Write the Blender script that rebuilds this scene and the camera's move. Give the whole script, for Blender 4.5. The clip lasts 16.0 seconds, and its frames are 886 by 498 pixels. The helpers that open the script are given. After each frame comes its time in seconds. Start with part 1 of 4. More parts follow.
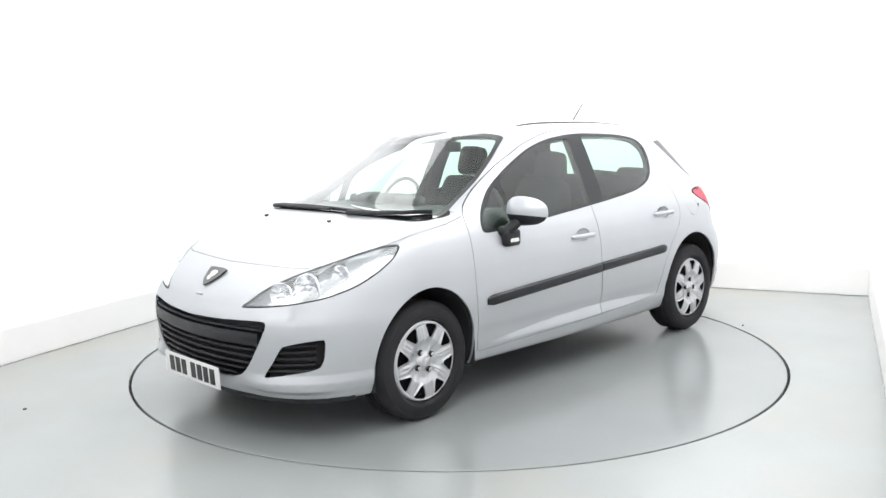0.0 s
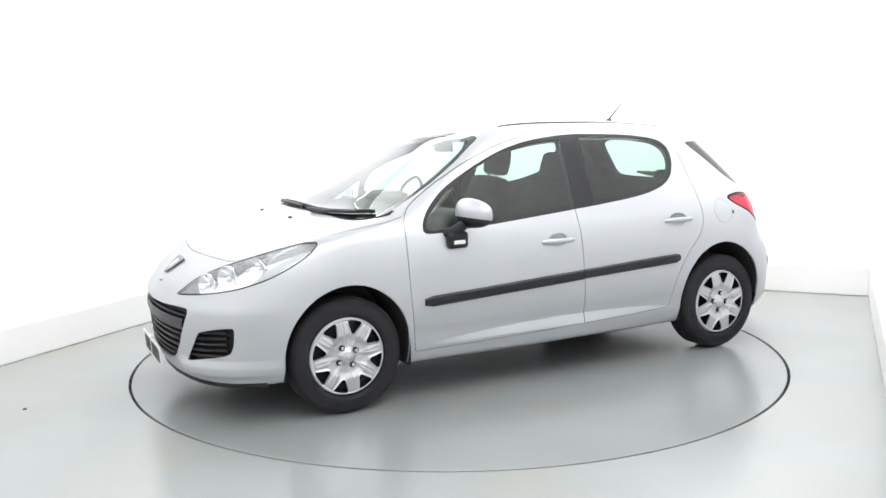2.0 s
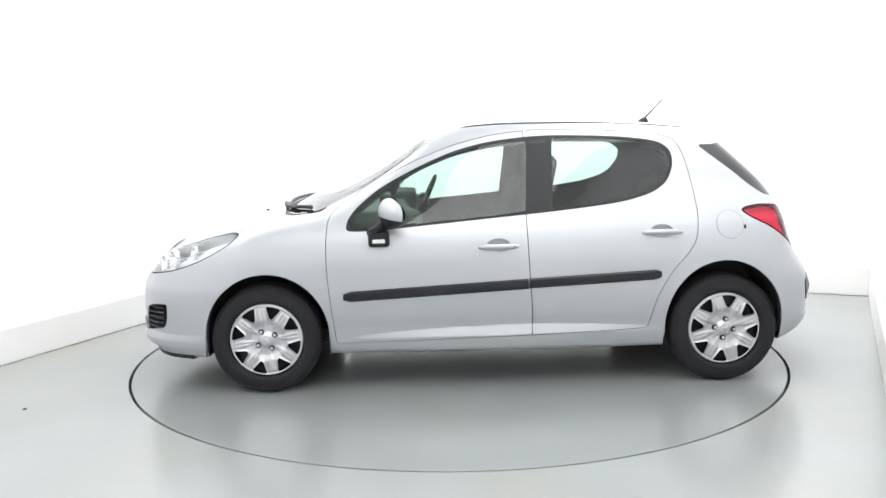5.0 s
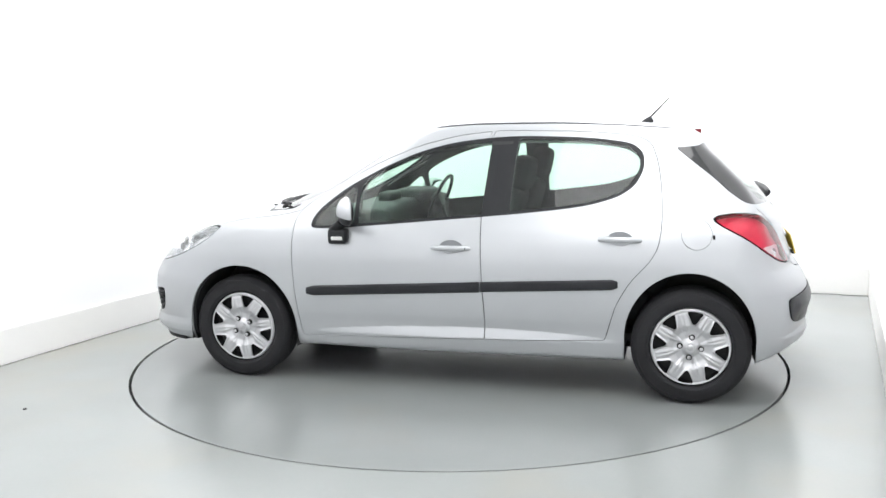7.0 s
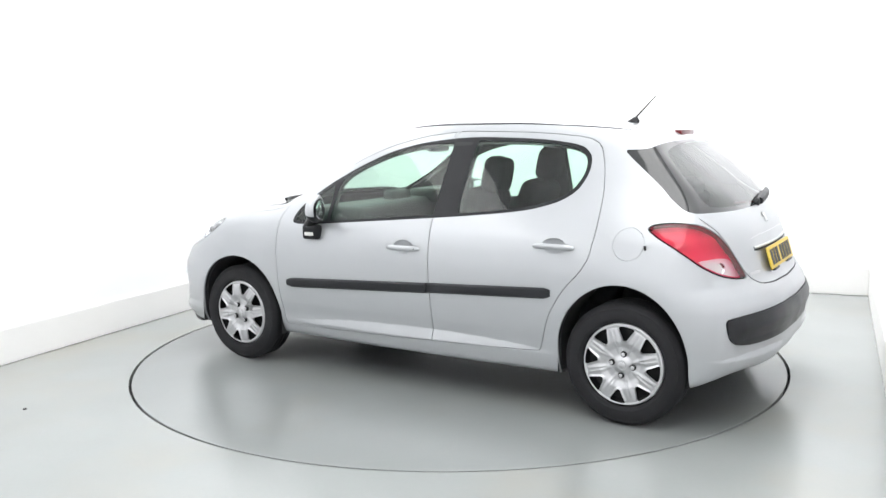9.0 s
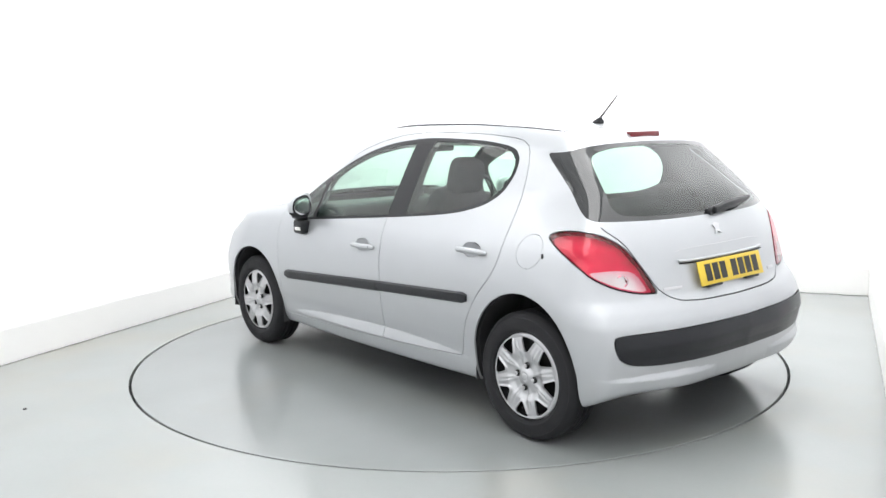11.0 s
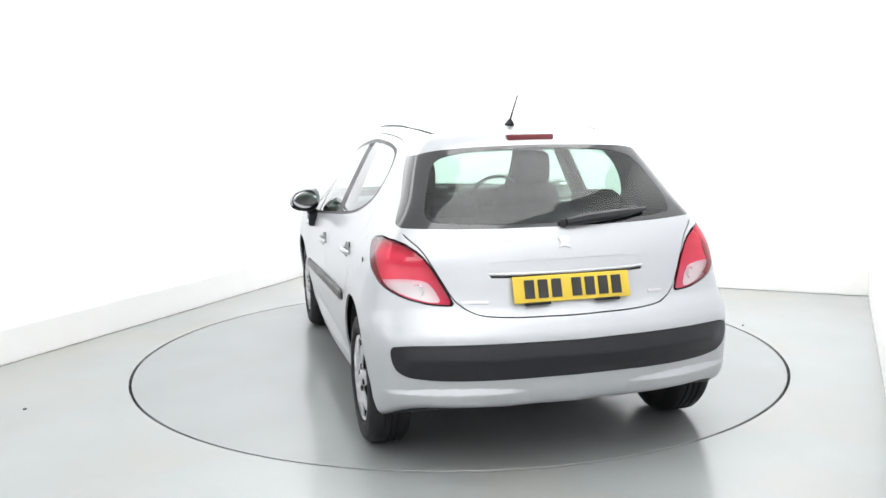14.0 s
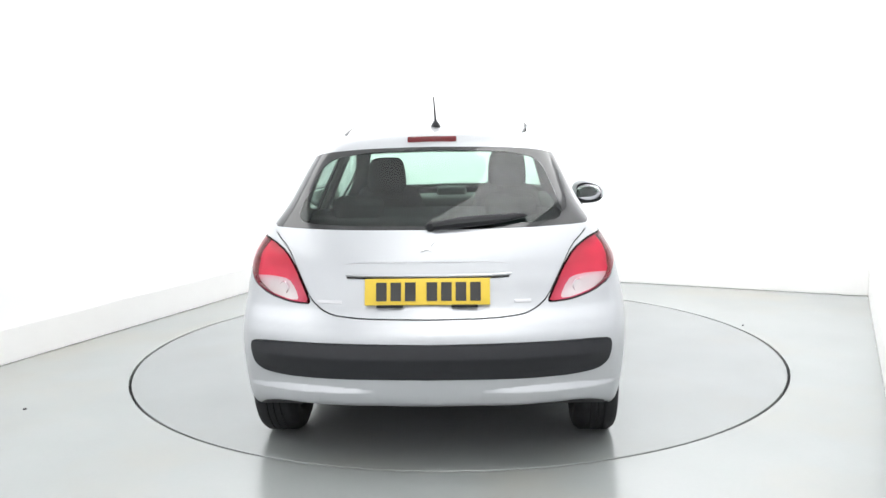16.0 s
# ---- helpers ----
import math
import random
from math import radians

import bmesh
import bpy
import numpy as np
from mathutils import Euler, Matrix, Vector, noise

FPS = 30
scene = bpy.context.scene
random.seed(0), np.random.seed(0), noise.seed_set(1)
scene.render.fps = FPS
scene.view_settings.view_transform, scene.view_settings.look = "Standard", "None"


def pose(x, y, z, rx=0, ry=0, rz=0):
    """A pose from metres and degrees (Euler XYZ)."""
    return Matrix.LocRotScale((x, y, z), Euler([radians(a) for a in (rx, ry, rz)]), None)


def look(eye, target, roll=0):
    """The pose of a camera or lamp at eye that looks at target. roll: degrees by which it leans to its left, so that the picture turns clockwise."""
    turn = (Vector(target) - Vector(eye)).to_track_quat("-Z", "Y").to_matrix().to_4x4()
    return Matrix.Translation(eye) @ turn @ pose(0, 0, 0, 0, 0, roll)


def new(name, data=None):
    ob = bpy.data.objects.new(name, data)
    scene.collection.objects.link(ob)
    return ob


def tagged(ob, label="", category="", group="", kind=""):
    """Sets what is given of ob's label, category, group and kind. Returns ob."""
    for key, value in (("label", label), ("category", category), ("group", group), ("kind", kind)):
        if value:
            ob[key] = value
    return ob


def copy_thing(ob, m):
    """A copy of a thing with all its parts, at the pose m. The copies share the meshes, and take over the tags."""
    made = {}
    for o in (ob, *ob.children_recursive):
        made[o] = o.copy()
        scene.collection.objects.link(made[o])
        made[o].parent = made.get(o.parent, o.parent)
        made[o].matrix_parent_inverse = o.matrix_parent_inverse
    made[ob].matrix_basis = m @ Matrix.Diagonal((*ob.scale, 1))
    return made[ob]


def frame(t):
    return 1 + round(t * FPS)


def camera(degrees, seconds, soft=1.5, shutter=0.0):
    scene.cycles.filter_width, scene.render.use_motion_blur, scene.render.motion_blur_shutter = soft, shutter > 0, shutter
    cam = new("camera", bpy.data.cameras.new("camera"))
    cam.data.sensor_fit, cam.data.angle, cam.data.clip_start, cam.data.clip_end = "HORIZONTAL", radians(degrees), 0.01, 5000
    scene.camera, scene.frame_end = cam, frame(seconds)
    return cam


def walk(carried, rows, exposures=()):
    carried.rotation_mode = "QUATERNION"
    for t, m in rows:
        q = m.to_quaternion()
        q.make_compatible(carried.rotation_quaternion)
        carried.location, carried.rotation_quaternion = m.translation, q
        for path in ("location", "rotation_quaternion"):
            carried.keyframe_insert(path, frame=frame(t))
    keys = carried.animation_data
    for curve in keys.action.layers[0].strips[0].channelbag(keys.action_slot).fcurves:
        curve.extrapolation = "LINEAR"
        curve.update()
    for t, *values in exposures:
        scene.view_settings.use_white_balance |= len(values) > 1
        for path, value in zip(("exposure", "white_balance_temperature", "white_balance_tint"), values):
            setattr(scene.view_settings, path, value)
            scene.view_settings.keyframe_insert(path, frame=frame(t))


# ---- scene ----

# ---- camera ----
EYE = (0.0, -5.493, 1.451)


def still_pose(yaw, pitch, roll):
    """Camera pose at EYE, degrees: turned left by yaw, dipped by pitch, leaning by roll."""
    cy, sy, cp, sp = math.cos(radians(yaw)), math.sin(radians(yaw)), math.cos(radians(pitch)), math.sin(radians(pitch))
    target = Vector(EYE) + Vector((-sy * cp, cy * cp, -sp))
    return look(EYE, target, roll)


SHOT = still_pose(0.827, 8.176, -1.140)
cam = camera(54.3, 16.0, soft=1.5)
walk(cam, [(0.0, SHOT), (16.0, SHOT)])

# ---- world and lamps ----
ROOM_H, ROOM_L, ROOM_W = 3.6, 10.2, 5.09
world = bpy.data.worlds.new("studio_world")
world.use_nodes = True
world.node_tree.nodes["Background"].inputs[0].default_value = (0.9, 0.95, 1.0, 1)
world.node_tree.nodes["Background"].inputs[1].default_value = 0.1
scene.world = world
scene.view_settings.exposure = 0.0


def area_lamp(name, at, target, w, h, watts, colour=(1, 1, 1)):
    data = bpy.data.lights.new(name, "AREA")
    data.shape, data.size, data.size_y, data.energy, data.color = "RECTANGLE", w, h, watts, colour
    ob = new(name, data)
    ob.matrix_world = look(at, target)
    return ob


# the room's own axes: along the long side walls (A) and across them (B)
A = Vector((0.40, 0.9165, 0)).normalized()
B = Vector((A.y, -A.x, 0))
C0 = Vector((-1.27, 3.51, 0))          # far corner


def room(a, b, z=0.0):
    """A place in the room: a metres from the back wall toward the camera, b metres from the side wall."""
    return C0 - A * a + B * b + Vector((0, 0, z))


area_lamp("ceiling_softbox", room(4.2, 2.55, 3.55), room(4.2, 2.55, 0), 2.6, 5.6, 18, (0.97, 0.99, 1.0))
# Added fill lamps without known fixtures; they brighten walls, floor and car flanks.
area_lamp("added_back_fill", room(1.0, 2.5, 3.2), room(0, 2.5, 1.3), 4.4, 1.6, 92)
area_lamp("added_side_fill", room(4.5, 1.0, 3.2), room(4.5, 0, 1.3), 7.0, 1.6, 104)
area_lamp("added_front_fill", room(ROOM_L - 1.0, 2.5, 3.2), room(ROOM_L, 2.5, 1.3), 4.4, 1.6, 66)
area_lamp("added_right_fill", room(4.5, ROOM_W - 1.0, 3.2), room(4.5, ROOM_W, 1.3), 7.0, 1.6, 124)

# ---- materials ----
def material(name, colour, rough=0.5, metal=0.0, coat=0.0, bump=0.0, bump_scale=60.0, mottle=0.0, mottle_scale=3.0, grain=0.0, emit=None, spec=0.5):
    mat = bpy.data.materials.new(name)
    mat.use_nodes = True
    nt = mat.node_tree
    b = nt.nodes["Principled BSDF"]
    b.inputs["Base Color"].default_value = (*colour, 1)
    b.inputs["Roughness"].default_value, b.inputs["Metallic"].default_value = rough, metal
    b.inputs["Coat Weight"].default_value, b.inputs["Coat Roughness"].default_value = coat, 0.04
    b.inputs["Specular IOR Level"].default_value = spec
    if emit:
        b.inputs["Emission Color"].default_value, b.inputs["Emission Strength"].default_value = (*emit[0], 1), emit[1]
    at = nt.nodes.new("ShaderNodeTexCoord").outputs["Object"]

    def cloud(scale, detail=4):
        n = nt.nodes.new("ShaderNodeTexNoise")
        n.inputs["Scale"].default_value, n.inputs["Detail"].default_value = scale, detail
        nt.links.new(at, n.inputs["Vector"])
        return n.outputs["Fac"]
    if mottle or grain:
        big, fine = cloud(mottle_scale), cloud(mottle_scale * 40, 2)
        mix = nt.nodes.new("ShaderNodeMath")
        mix.operation = "MULTIPLY_ADD"
        mix.inputs[1].default_value = mottle
        nt.links.new(big, mix.inputs[0])
        mix2 = nt.nodes.new("ShaderNodeMath")
        mix2.operation = "MULTIPLY_ADD"
        mix2.inputs[1].default_value = grain
        nt.links.new(fine, mix2.inputs[0])
        mix2.inputs[2].default_value = 1 - mottle / 2 - grain / 2
        nt.links.new(mix2.outputs[0], mix.inputs[2])
        scale = nt.nodes.new("ShaderNodeVectorMath")
        scale.operation = "SCALE"
        scale.inputs[0].default_value = colour
        nt.links.new(mix.outputs[0], scale.inputs["Scale"])
        nt.links.new(scale.outputs[0], b.inputs["Base Color"])
        rr = nt.nodes.new("ShaderNodeMath")
        rr.operation = "MULTIPLY_ADD"
        rr.inputs[1].default_value, rr.inputs[2].default_value = rough * mottle * 2, rough * (1 - mottle)
        nt.links.new(big, rr.inputs[0])
        nt.links.new(rr.outputs[0], b.inputs["Roughness"])
    if bump:
        bn = nt.nodes.new("ShaderNodeBump")
        bn.inputs["Strength"].default_value, bn.inputs["Distance"].default_value = bump, 0.002
        nt.links.new(cloud(bump_scale, 5), bn.inputs["Height"])
        nt.links.new(bn.outputs[0], b.inputs["Normal"])
    return mat


def glass(name, tint, gloss=1.0):
    """A thin pane: tinted see-through, mirror gloss by Fresnel."""
    mat = bpy.data.materials.new(name)
    mat.use_nodes = True
    nt = mat.node_tree
    nt.nodes.remove(nt.nodes["Principled BSDF"])
    clear, shine, mix, edge, power, base = (nt.nodes.new(k) for k in ("ShaderNodeBsdfTransparent", "ShaderNodeBsdfGlossy", "ShaderNodeMixShader", "ShaderNodeLayerWeight", "ShaderNodeMath", "ShaderNodeMath"))
    clear.inputs[0].default_value = (*tint, 1)
    shine.inputs["Roughness"].default_value = 0.02
    shine.inputs["Color"].default_value = (gloss, gloss, gloss, 1)
    edge.inputs["Blend"].default_value = 0.5
    power.operation, power.inputs[1].default_value = "POWER", 4.0
    base.operation, base.inputs[1].default_value, base.inputs[2].default_value = "MULTIPLY_ADD", 0.88, 0.045
    nt.links.new(edge.outputs["Facing"], power.inputs[0])
    nt.links.new(power.outputs[0], base.inputs[0])
    nt.links.new(base.outputs[0], mix.inputs[0])
    nt.links.new(clear.outputs[0], mix.inputs[1])
    nt.links.new(shine.outputs[0], mix.inputs[2])
    nt.links.new(mix.outputs[0], nt.nodes["Material Output"].inputs[0])
    return mat


PAINT = material("silver_paint", (0.468, 0.481, 0.498), 0.36, 0.50, 0.40, mottle=0.04, mottle_scale=6, grain=0.04)
LINING = material("dark_trim", (0.028, 0.028, 0.030), 0.75, mottle=0.2, mottle_scale=9)
HEADLINER = material("pale_headliner", (0.35, 0.35, 0.35), 0.9, mottle=0.1)
BLACK = material("black_plastic", (0.014, 0.015, 0.017), 0.42, mottle=0.25, mottle_scale=14, grain=0.2, bump=0.1, bump_scale=700, spec=0.28)
STRIP = material("grey_black_plastic", (0.013, 0.014, 0.017), 0.36, mottle=0.2, mottle_scale=10, grain=0.2, bump=0.08, bump_scale=600, spec=0.35)
GLOSSBLACK = material("black_glass_border", (0.012, 0.013, 0.014), 0.06, coat=0.6, spec=0.6)
GLASS = glass("green_tinted_glass", (0.74, 0.90, 0.81))
REARGLASS = glass("rear_tinted_glass", (0.72, 0.87, 0.79))
CLEAR = glass("clear_lens", (0.96, 0.97, 0.97))
RUBBER = material("tyre_rubber", (0.015, 0.015, 0.017), 0.7, spec=0.3, mottle=0.3, mottle_scale=12, grain=0.2, bump=0.25, bump_scale=300)
ALLOY = material("silver_wheel_trim", (0.55, 0.55, 0.565), 0.30, 0.75, 0.2, mottle=0.08, mottle_scale=20, grain=0.06)
GREYRUBBER = material("grey_rubber", (0.10, 0.102, 0.106), 0.6, mottle=0.2, mottle_scale=10)
STEEL = material("black_steel", (0.015, 0.015, 0.016), 0.6, 0.3, mottle=0.3, mottle_scale=15)
CHROME = material("chrome", (0.80, 0.80, 0.82), 0.12, 1.0)
BOWL = material("lamp_reflector", (0.66, 0.67, 0.68), 0.22, 0.8, mottle=0.1, mottle_scale=20)
RED = glass("red_lens", (0.88, 0.13, 0.25))
LAMPBACK = material("pale_lamp_back", (0.72, 0.72, 0.72), 0.45, 0.15, mottle=0.40, mottle_scale=9)
DEEPRED = material("dark_red_lens", (0.13, 0.008, 0.012), 0.2, 0.0, 0.1, mottle=0.2, mottle_scale=25)
YELLOW = material("yellow_plate", (0.66, 0.47, 0.04), 0.4, mottle=0.08, mottle_scale=12)
WHITE = material("white_plate", (0.72, 0.72, 0.70), 0.4, mottle=0.05)
INK = material("plate_ink", (0.02, 0.02, 0.02), 0.5)
FABRIC = material("dark_seat_fabric", (0.022, 0.023, 0.026), 0.95, mottle=0.35, mottle_scale=7, spec=0.2)
DASH = material("dark_dashboard", (0.035, 0.035, 0.038), 0.6, mottle=0.2, mottle_scale=9)
WALL = material("white_wall_paint", (0.885, 0.89, 0.90), 0.8, mottle=0.03, mottle_scale=1.5, bump=0.1, bump_scale=90)
CEIL = material("white_ceiling_paint", (0.82, 0.825, 0.83), 0.85, mottle=0.05, mottle_scale=1.5)
KERB = material("offwhite_kerb_paint", (0.82, 0.815, 0.80), 0.6, mottle=0.06, mottle_scale=4, grain=0.04, bump=0.1)
FLOOR = material("grey_gloss_floor", (0.312, 0.328, 0.324), 0.22, mottle=0.16, mottle_scale=1.3, grain=0.04, bump=0.03, bump_scale=40, spec=1.0)
DISC = material("turntable_paint", (0.262, 0.277, 0.275), 0.20, mottle=0.16, mottle_scale=1.7, grain=0.04, bump=0.03, bump_scale=40, spec=1.0)


def stained(mat, colour, size, lo, hi):
    """Worn patches of another colour, where a coarse cloud lies between lo and hi."""
    nt = mat.node_tree
    b = nt.nodes["Principled BSDF"]
    old = b.inputs["Base Color"].links[0].from_socket
    at = nt.nodes.new("ShaderNodeTexCoord").outputs["Object"]
    n, span, mix = (nt.nodes.new(k) for k in ("ShaderNodeTexNoise", "ShaderNodeMapRange", "ShaderNodeMix"))
    n.inputs["Scale"].default_value, n.inputs["Detail"].default_value = size, 5
    nt.links.new(at, n.inputs["Vector"])
    span.inputs["From Min"].default_value, span.inputs["From Max"].default_value = lo, hi
    nt.links.new(n.outputs["Fac"], span.inputs["Value"])
    mix.data_type = "RGBA"
    nt.links.new(span.outputs["Result"], mix.inputs["Factor"])
    nt.links.new(old, mix.inputs["A"])
    mix.inputs["B"].default_value = (*colour, 1)
    nt.links.new(mix.outputs["Result"], b.inputs["Base Color"])


stained(FLOOR, (0.335, 0.327, 0.295), 0.9, 0.48, 0.75)
stained(DISC, (0.262, 0.264, 0.248), 1.1, 0.50, 0.78)
GAPMAT = material("dark_gap", (0.045, 0.045, 0.048), 0.8)


# ---- mesh helpers ----
def link_mesh(name, verts, faces, mats, parent=None, label="", smooth=True, slots=None, normals=None):
    me = bpy.data.meshes.new(name)
    me.from_pydata(np.asarray(verts, float).tolist(), [], [tuple(f) for f in (faces.tolist() if isinstance(faces, np.ndarray) else faces)])
    for m in mats if isinstance(mats, (list, tuple)) else [mats]:
        me.materials.append(m)
    if slots is not None:
        me.polygons.foreach_set("material_index", np.array(slots, np.int32))
    if smooth:
        me.polygons.foreach_set("use_smooth", np.ones(len(me.polygons), bool))
    me.update()
    if normals is not None:
        me.normals_split_custom_set_from_vertices(np.asarray(normals, float).tolist())
    ob = new(name, me)
    if parent:
        ob.parent = parent
    if label:
        ob["label"] = label
    return ob


def part(name, bm, mat, parent=None, label="", smooth=True):
    me = bpy.data.meshes.new(name)
    bmesh.ops.recalc_face_normals(bm, faces=bm.faces)
    bm.to_mesh(me)
    bm.free()
    me.materials.append(mat)
    if smooth:
        me.polygons.foreach_set("use_smooth", np.ones(len(me.polygons), bool))
        me.set_sharp_from_angle(angle=radians(38))
    ob = new(name, me)
    if parent:
        ob.parent = parent
    if label:
        ob["label"] = label
    return ob


def block(sx, sy, sz, at=(0, 0, 0), bevel=0.01, seg=2, turn=None, shape=None, cuts=0):
    """A bevelled block; shape(v) may bend its corners."""
    bm = bmesh.new()
    bmesh.ops.create_cube(bm, size=1)
    bmesh.ops.scale(bm, vec=(sx, sy, sz), verts=bm.verts)
    if cuts:
        bmesh.ops.subdivide_edges(bm, edges=bm.edges, cuts=cuts, use_grid_fill=True)
    if bevel:
        hard = [e for e in bm.edges if len(e.link_faces) == 2 and e.calc_face_angle() > 0.5]
        bmesh.ops.bevel(bm, geom=hard, offset=bevel, segments=seg, affect="EDGES", profile=0.6)
    for v in bm.verts:
        if shape:
            v.co = shape(v.co.copy())
    bm.transform(Matrix.Translation(at) @ (turn or Matrix()))
    return bm


def lathe(profile, n=64, axis="Y"):
    """Turns (radius, along) pairs about the y axis."""
    bm = bmesh.new()
    rings = []
    for r, a in profile:
        rings.append([bm.verts.new((r * math.cos(2 * math.pi * i / n), a, r * math.sin(2 * math.pi * i / n))) for i in range(n)])
    for p, q in zip(rings, rings[1:]):
        for i in range(n):
            bm.faces.new((p[i], p[(i + 1) % n], q[(i + 1) % n], q[i]))
    return bm


def tube(points, radius, n=8, flat=1.0):
    """A closed rod through points; radius may be one number or one for each point."""
    bm = bmesh.new()
    pts = [Vector(p) for p in points]
    rad = radius if isinstance(radius, (list, tuple)) else [radius] * len(pts)
    rings = []
    for i, p in enumerate(pts):
        d = (pts[min(i + 1, len(pts) - 1)] - pts[max(i - 1, 0)]).normalized()
        u = d.cross(Vector((0, 0, 1)) if abs(d.z) < 0.9 else Vector((1, 0, 0))).normalized()
        w = u.cross(d)
        rings.append([bm.verts.new(p + (u * math.cos(2 * math.pi * k / n) + w * math.sin(2 * math.pi * k / n) * flat) * rad[i]) for k in range(n)])
    for a, b in zip(rings, rings[1:]):
        for k in range(n):
            bm.faces.new((a[k], a[(k + 1) % n], b[(k + 1) % n], b[k]))
    bm.faces.new(rings[0])
    bm.faces.new(rings[-1][::-1])
    return bm


def join(*bms):
    me = bpy.data.meshes.new("tmp")
    out = bmesh.new()
    for b in bms:
        b.to_mesh(me)
        out.from_mesh(me)
        b.free()
    bpy.data.meshes.remove(me)
    return out


# ---- room ----
def slab(name, a0, a1, b0, b1, z0, z1, mat, parent=None):
    """A block in the room's own axes."""
    bm = bmesh.new()
    vs = [bm.verts.new(room(a, b, z)) for z in (z0, z1) for a, b in ((a0, b0), (a1, b0), (a1, b1), (a0, b1))]
    for f in ((0, 1, 2, 3), (4, 5, 6, 7), (0, 1, 5, 4), (1, 2, 6, 5), (2, 3, 7, 6), (3, 0, 4, 7)):
        bm.faces.new([vs[i] for i in f])
    if mat is KERB:
        bmesh.ops.bevel(bm, geom=[e for e in bm.edges], offset=0.006, segments=2, affect="EDGES")
    return part(name, bm, mat, parent, smooth=False)


TABLE_R = 2.014
tagged(slab("wall_back", -0.15, 0, -0.15, ROOM_W + 0.15, 0, ROOM_H, WALL), "bright white painted studio wall behind the car", "wall", kind="structure")
tagged(slab("wall_side", 0, ROOM_L, -0.15, 0, 0, ROOM_H, WALL), "bright white painted side wall of the studio", "wall", kind="structure")
tagged(slab("wall_right", 0, ROOM_L, ROOM_W, ROOM_W + 0.15, 0, ROOM_H, WALL), "bright white painted side wall of the studio", "wall", kind="structure")
tagged(slab("wall_front", ROOM_L, ROOM_L + 0.15, -0.15, ROOM_W + 0.15, 0, ROOM_H, WALL), "plain white wall closing the studio", "wall", kind="structure")
tagged(slab("ceiling", -0.15, ROOM_L + 0.15, -0.15, ROOM_W + 0.15, ROOM_H, ROOM_H + 0.1, CEIL), "plain white painted studio ceiling", "ceiling", kind="structure")
KT = 0.03
tagged(slab("baseboard_back", 0, KT, KT, ROOM_W - KT, 0.001, 0.23, KERB), "off-white painted kerb board along the back wall", "baseboard", kind="structure")
tagged(slab("baseboard_side", 0, ROOM_L, 0, KT, 0.001, 0.23, KERB), "off-white painted kerb board along the side wall", "baseboard", kind="structure")
tagged(slab("baseboard_right", 0, ROOM_L, ROOM_W - KT, ROOM_W, 0.001, 0.23, KERB), "off-white painted kerb board along the side wall", "baseboard", kind="structure")


def floor_sheet():
    """One floor sheet with the round opening for the turntable, and the dark slot under it."""
    n, bm = 144, bmesh.new()
    corners = [room(-0.15, -0.15), room(ROOM_L + 0.15, -0.15), room(ROOM_L + 0.15, ROOM_W + 0.15), room(-0.15, ROOM_W + 0.15)]

    def rim_point(d):
        best = 1e9
        for p, q in zip(corners, corners[1:] + corners[:1]):
            e = q - p
            den = d.x * e.y - d.y * e.x
            if abs(den) > 1e-9:
                t, s = (p.x * e.y - p.y * e.x) / den, (p.x * d.y - p.y * d.x) / den
                if t > 0 and -1e-6 <= s <= 1 + 1e-6:
                    best = min(best, t)
        return d * best
    inner, outer, deep = [], [], []
    for i in range(n):
        d = Vector((math.cos(2 * math.pi * i / n), math.sin(2 * math.pi * i / n), 0))
        inner.append(bm.verts.new(d * (TABLE_R + 0.008)))
        deep.append(bm.verts.new(d * (TABLE_R + 0.008) - Vector((0, 0, 0.05))))
        outer.append(bm.verts.new(rim_point(d)))
    for i in range(n):
        j = (i + 1) % n
        bm.faces.new((inner[i], inner[j], outer[j], outer[i]))
        bm.faces.new((inner[i], deep[i], deep[j], inner[j]))
    ob = part("floor", bm, FLOOR, smooth=False)
    return tagged(ob, "glossy pale grey painted studio floor", "floor", kind="structure")


floor_sheet()
bm = bmesh.new()
bmesh.ops.create_circle(bm, cap_ends=True, radius=2.3, segments=96)
bmesh.ops.translate(bm, vec=(0, 0, -0.05), verts=bm.verts)
tagged(part("floor_pit", bm, GAPMAT, smooth=False), "dark pit floor under the turntable gap", "pit", kind="structure")


def turntable():
    table = new("turntable")
    bm = lathe([(0.02, 0), (0.6, 0), (1.2, 0), (1.7, 0), (TABLE_R - 0.018, 0), (TABLE_R - 0.018, -0.045), (0.02, -0.045), (0.02, 0)], 144)
    bm.transform(Matrix.Rotation(radians(90), 4, "X"))
    hole = [v for v in bm.verts if v.co.xy.length < 0.1]
    bmesh.ops.remove_doubles(bm, verts=hole, dist=0.0001)
    part("deck", bm, DISC, table, "grey painted turning deck", smooth=False)
    bm = lathe([(TABLE_R - 0.018, 0), (TABLE_R - 0.010, 0), (TABLE_R - 0.008, -0.002), (TABLE_R - 0.008, -0.045), (TABLE_R - 0.018, -0.045)], 144)
    bm.transform(Matrix.Rotation(radians(90), 4, "X"))
    part("edge_band", bm, DISC, table, "painted steel edge band", smooth=False)
    return tagged(table, "round grey painted turntable set flush in the floor", "turntable")


